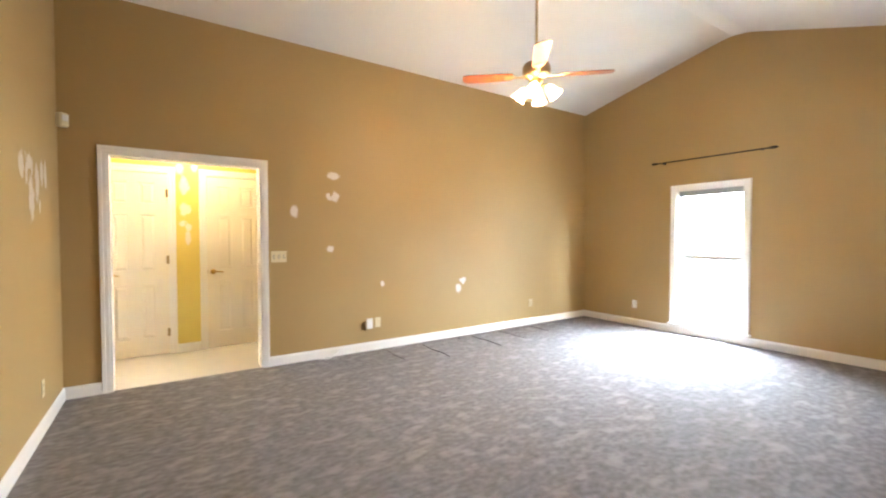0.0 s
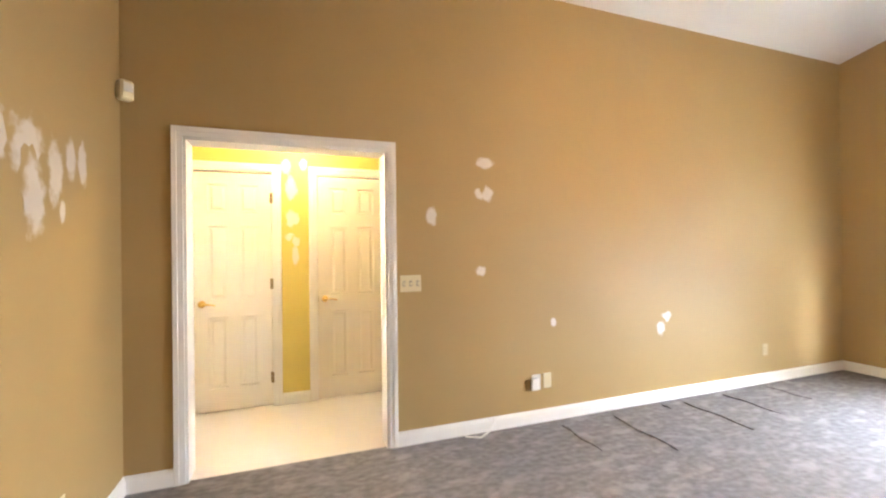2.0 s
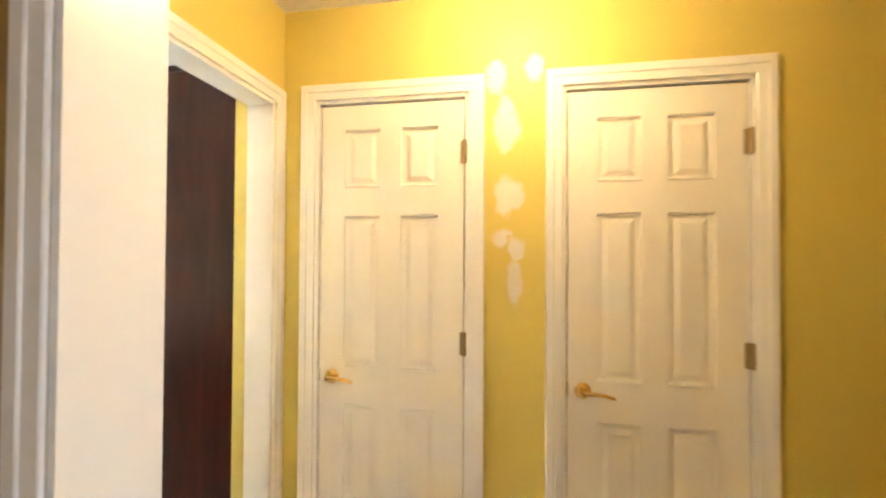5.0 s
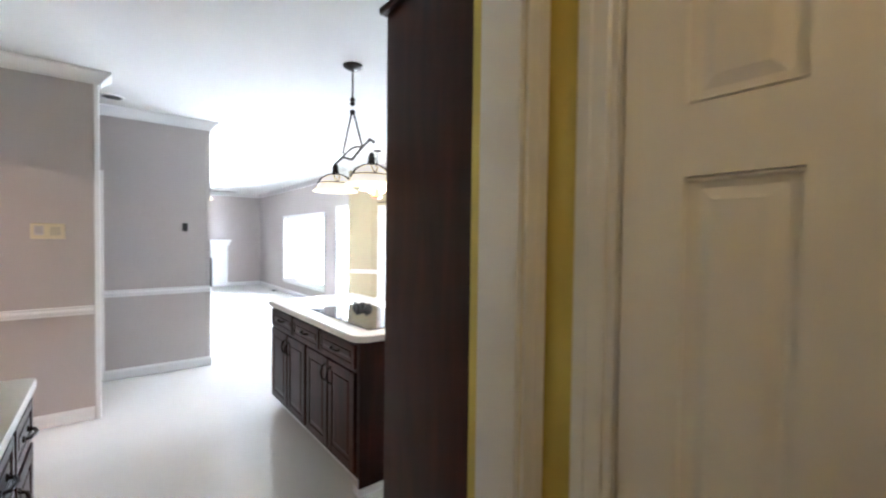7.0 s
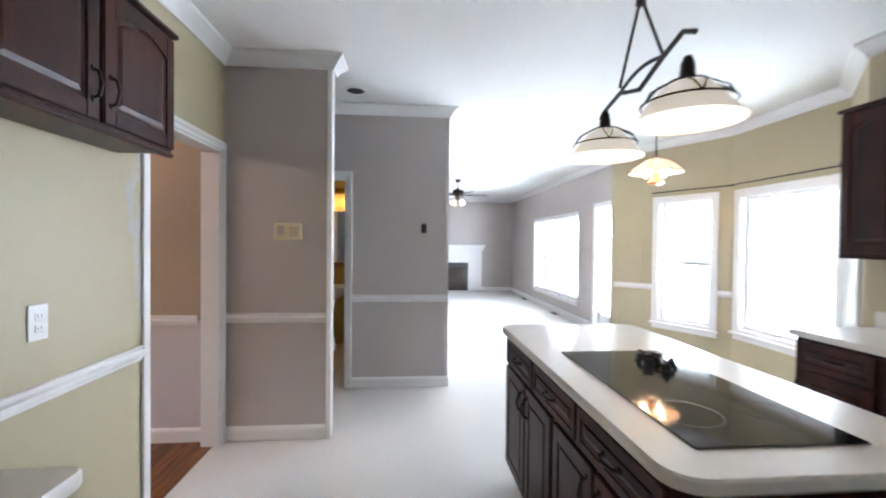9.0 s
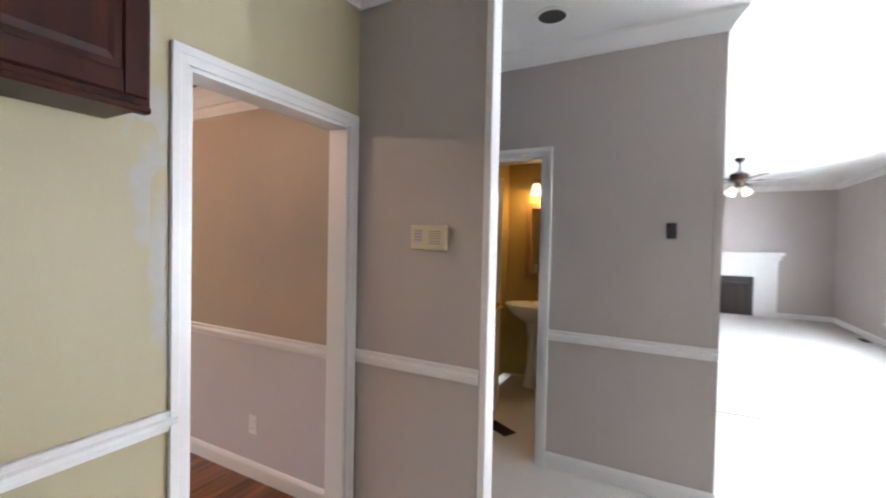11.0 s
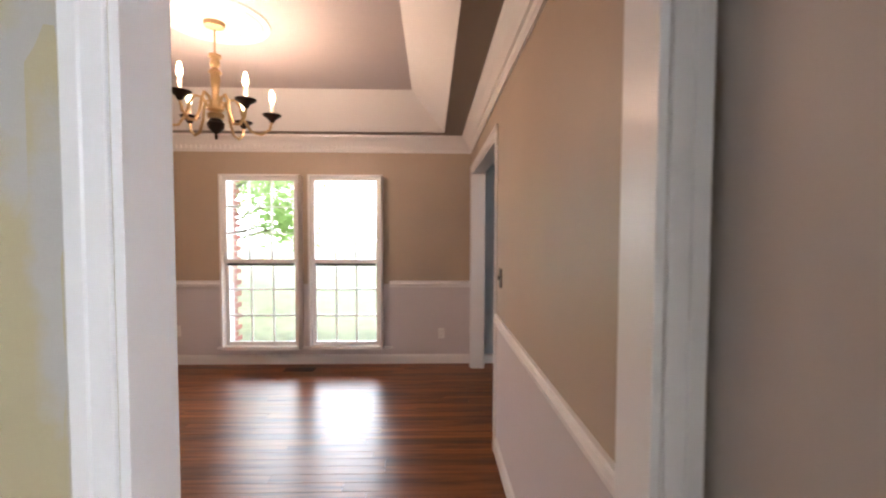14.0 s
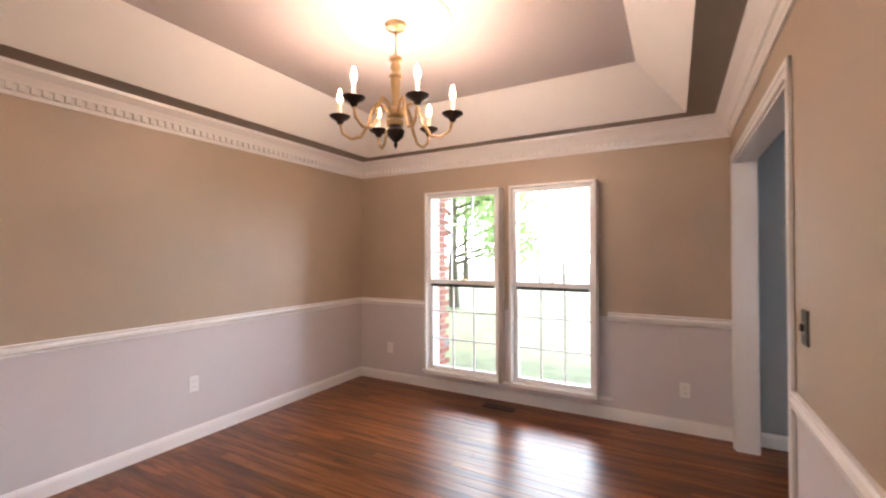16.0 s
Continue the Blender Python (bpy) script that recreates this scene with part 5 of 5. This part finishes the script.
for i, (x, z, w, h) in enumerate(((-3.16, 2.10, 0.20, 0.22), (-3.22, 1.80, 0.15, 0.34), (-3.23, 1.62, 0.14, 0.40), (-3.255, 1.35, 0.10, 0.60), (-3.28, 1.15, 0.04, 0.55))):
    spackle(on((-3.3, YK), (-0.6, YK), 3.3 + x, z), w * 1.3, h * 1.25, 60 + i, "grey-white primer smear beside the doorway casing", PRIMER)


def register(at, w, d, label, turn=0, material=None):
    t = thing("floor_register", label, "floor vent", pose(*at, 0, 0, turn))
    part("frame", G().rbox(-w / 2, w / 2, -d / 2, d / 2, 0, 0.006, 0.002), material or IRON, t)
    for i in range(9):
        x = -w / 2 + 0.02 + (w - 0.04) * i / 8
        part("slat", G().box(x - 0.003, x + 0.003, -d / 2 + 0.012, d / 2 - 0.012, 0.006, 0.009), material or IRON, t)


register((-2.44, 0.92, 0.004), 0.30, 0.11, "dark metal floor register in the wooden floor")
register((5.92, 2.98, 0.001), 0.28, 0.10, "white metal floor register on the carpet", 90, WHITEP)
register((-9.4, 8.82, 0.006), 0.30, 0.10, "dark floor register in the pale carpet")
register((-11.6, 8.82, 0.006), 0.30, 0.10, "dark floor register in the pale carpet")
register((-5.62, 4.85, 0.0), 0.26, 0.12, "dark floor register in the powder room", 60)
solid("loose_cable", G().tube([(1.62, YB - 0.05, 0.012), (1.72, YB - 0.10, 0.012), (1.80, YB - 0.07, 0.03), (1.86, YB - 0.03, 0.06), (1.87, YB - 0.016, 0.10)], 0.006, 6), WHITEP, "short white cable end on the carpet at the baseboard", "cable", smooth=True)
for i, (x, y0, y1) in enumerate(((2.39, 4.82, 4.40), (2.87, 4.82, 4.22), (3.44, 4.88, 4.78), (3.66, 4.84, 4.26), (4.16, 4.86, 4.38), (4.75, 4.86, 4.5))):
    pts = [(x + 0.012 * math.sin(k * 0.9 + i), y0 + (y1 - y0) * k / 10, 0.004) for k in range(11)]
    solid("carpet_ripple", G().tube(pts, 0.0085, 8, 0.005), CARPET, "loose fold in the blue-grey carpet running from the wall", "carpet fold", "carpet folds", smooth=True)
setting("trim_carpet_edge", G().rbox(-6.97, -6.93, 6.25, 8.9, 0.002, 0.010, 0.003), COUNTER, "thin pale strip between vinyl and carpet")

# ---- outdoors ----


def glow_sheet(name, x0, x1, y0, y1, z0, z1, material, label):
    return tagged(part(name, G().box(x0, x1, y0, y1, z0, z1), material, None), label, "backdrop", "", "structure")


# Glowing sheets added just outside the windows: they light the rooms and look white
glow_sheet("backdrop_bedroom", 6.80, 6.81, 1.4, 4.7, -0.3, 3.9, BACKDROP_SOFT, "glowing sheet added close outside the bedroom window to light the room")
glow_sheet("backdrop_living", -12.6, -6.95, 9.75, 9.76, -0.3, 2.6, BACKDROP_BRIGHT, "glowing sheet added close outside the living room windows to light the rooms")
glow_sheet("backdrop_bay", -8.8, -0.6, 10.3, 10.31, -0.3, 2.5, BACKDROP, "glowing sheet added close outside the bay windows to light the kitchen")
# Glowing plane added as bright sky; it lights the dining room through its window
glow_sheet("backdrop_sky", -130, 130, -81, -80, -0.45, 60, FARSKY, "glowing sheet in place of bright sky, lighting the dining room")
setting("ground", G().box(-300, 300, -300, 300, -0.62, -0.45), GRASS, "sunlit lawn round the house")
setting("road", G().box(-200, 200, -34, -28, -0.449, -0.44), ASPHALT, "grey street beyond the lawn")


def tree(at, h, spread, seed, label):
    rnd = random.Random(seed)
    t = thing("tree", label, "tree", pose(*at), "trees on the lawn")
    g = G().tube([(0, 0, 0), (0.05, 0.03, h * 0.3), (-0.05, 0.06, h * 0.6), (0, 0, h * 0.85)], 0.20, 10, 0.05)
    limbs = []
    for i in range(9):
        a, z = rnd.uniform(0, 6.3), h * rnd.uniform(0.28, 0.7)
        e = (math.cos(a) * spread * 0.7, math.sin(a) * spread * 0.7, z + h * rnd.uniform(0.08, 0.22))
        limbs.append(e)
        g.tube([(0, 0, z), (e[0] * 0.5, e[1] * 0.5, z + (e[2] - z) * 0.65), e], 0.07, 6, 0.02)
    part("trunk", g, BARK, t)
    g = G()
    for i in range(9000):
        c = limbs[rnd.randrange(9)] if rnd.random() < 0.75 else (0, 0, h * 0.85)
        p = Vector((rnd.gauss(c[0], spread * 0.22), rnd.gauss(c[1], spread * 0.22), rnd.gauss(c[2], h * 0.07)))
        u = Vector((rnd.gauss(0, 1), rnd.gauss(0, 1), rnd.gauss(0, 0.6))).normalized()
        w = u.orthogonal().normalized()
        s = rnd.uniform(0.06, 0.13)
        g.add([p - u * s, p + w * s * 0.5, p + u * s, p - w * s * 0.5], [(0, 1, 2, 3)])
    ob = new("crown", bpy.data.meshes.new("crown"))
    ob.data.from_pydata(g.v, [], g.f)
    ob.data.materials.append(LEAF)
    ob.parent = t


tree((2.9, -8.5, -0.45), 5.2, 2.9, 5, "leafy green garden tree on the lawn")
tree((8.0, -20, -0.45), 9.0, 3.6, 6, "tall leafy tree farther off on the lawn")
# brick return wall outside the dining window
bw = tagged(part("wall_brick_return", G().box(-1.49, -1.30, 0.19, 0.555, -0.5, 2.9), MORTAR, None), "red brick wall end outside the dining window", "wall", "", "structure")
shared = G().rbox(-0.0045, 0.0045, -0.0975, 0.0975, -0.0285, 0.0285, 0.002).mesh("brick")
shared.materials.append(BRICKM)
for row in range(44):
    for k in range(2):
        b = new("brick", shared)
        b.parent = bw
        b.location = (-1.4935, 0.30 + k * 0.205 - (0.1 if row % 2 else 0), -0.46 + row * 0.067)

# ---- hardwood strips of the dining room ----
fl = tagged(part("floor_dining", G().box(XD - 0.13, XE + 0.02, YD - 0.05, 4.50, -0.2, -0.006), mat("dark_floor_gap", (0.02, 0.008, 0.004), 0.6), None), "glossy red-brown stained oak strip floor", "floor", "", "structure")
rnd = random.Random(3)
kinds = []
for l in (0.9, 1.2, 1.5, 1.8):
    me = G().rbox(0, l - 0.0012, 0.0006, 0.0824, -0.006, 0.003, 0.0008).mesh("floor_board")
    me.materials.append(BOARD)
    kinds.append((l, me))
y = YD - 0.02
while y < 4.46:
    x = XD - 0.12 - rnd.uniform(0.0, 0.7)
    while x < XE:
        l, me = kinds[rnd.randrange(4)]
        b = new("floor_board", me)
        b.parent = fl
        b.location = (x, y, 0)
        b.scale.x = min(1.0, (XE - x) / l)
        x += l
    y += 0.083
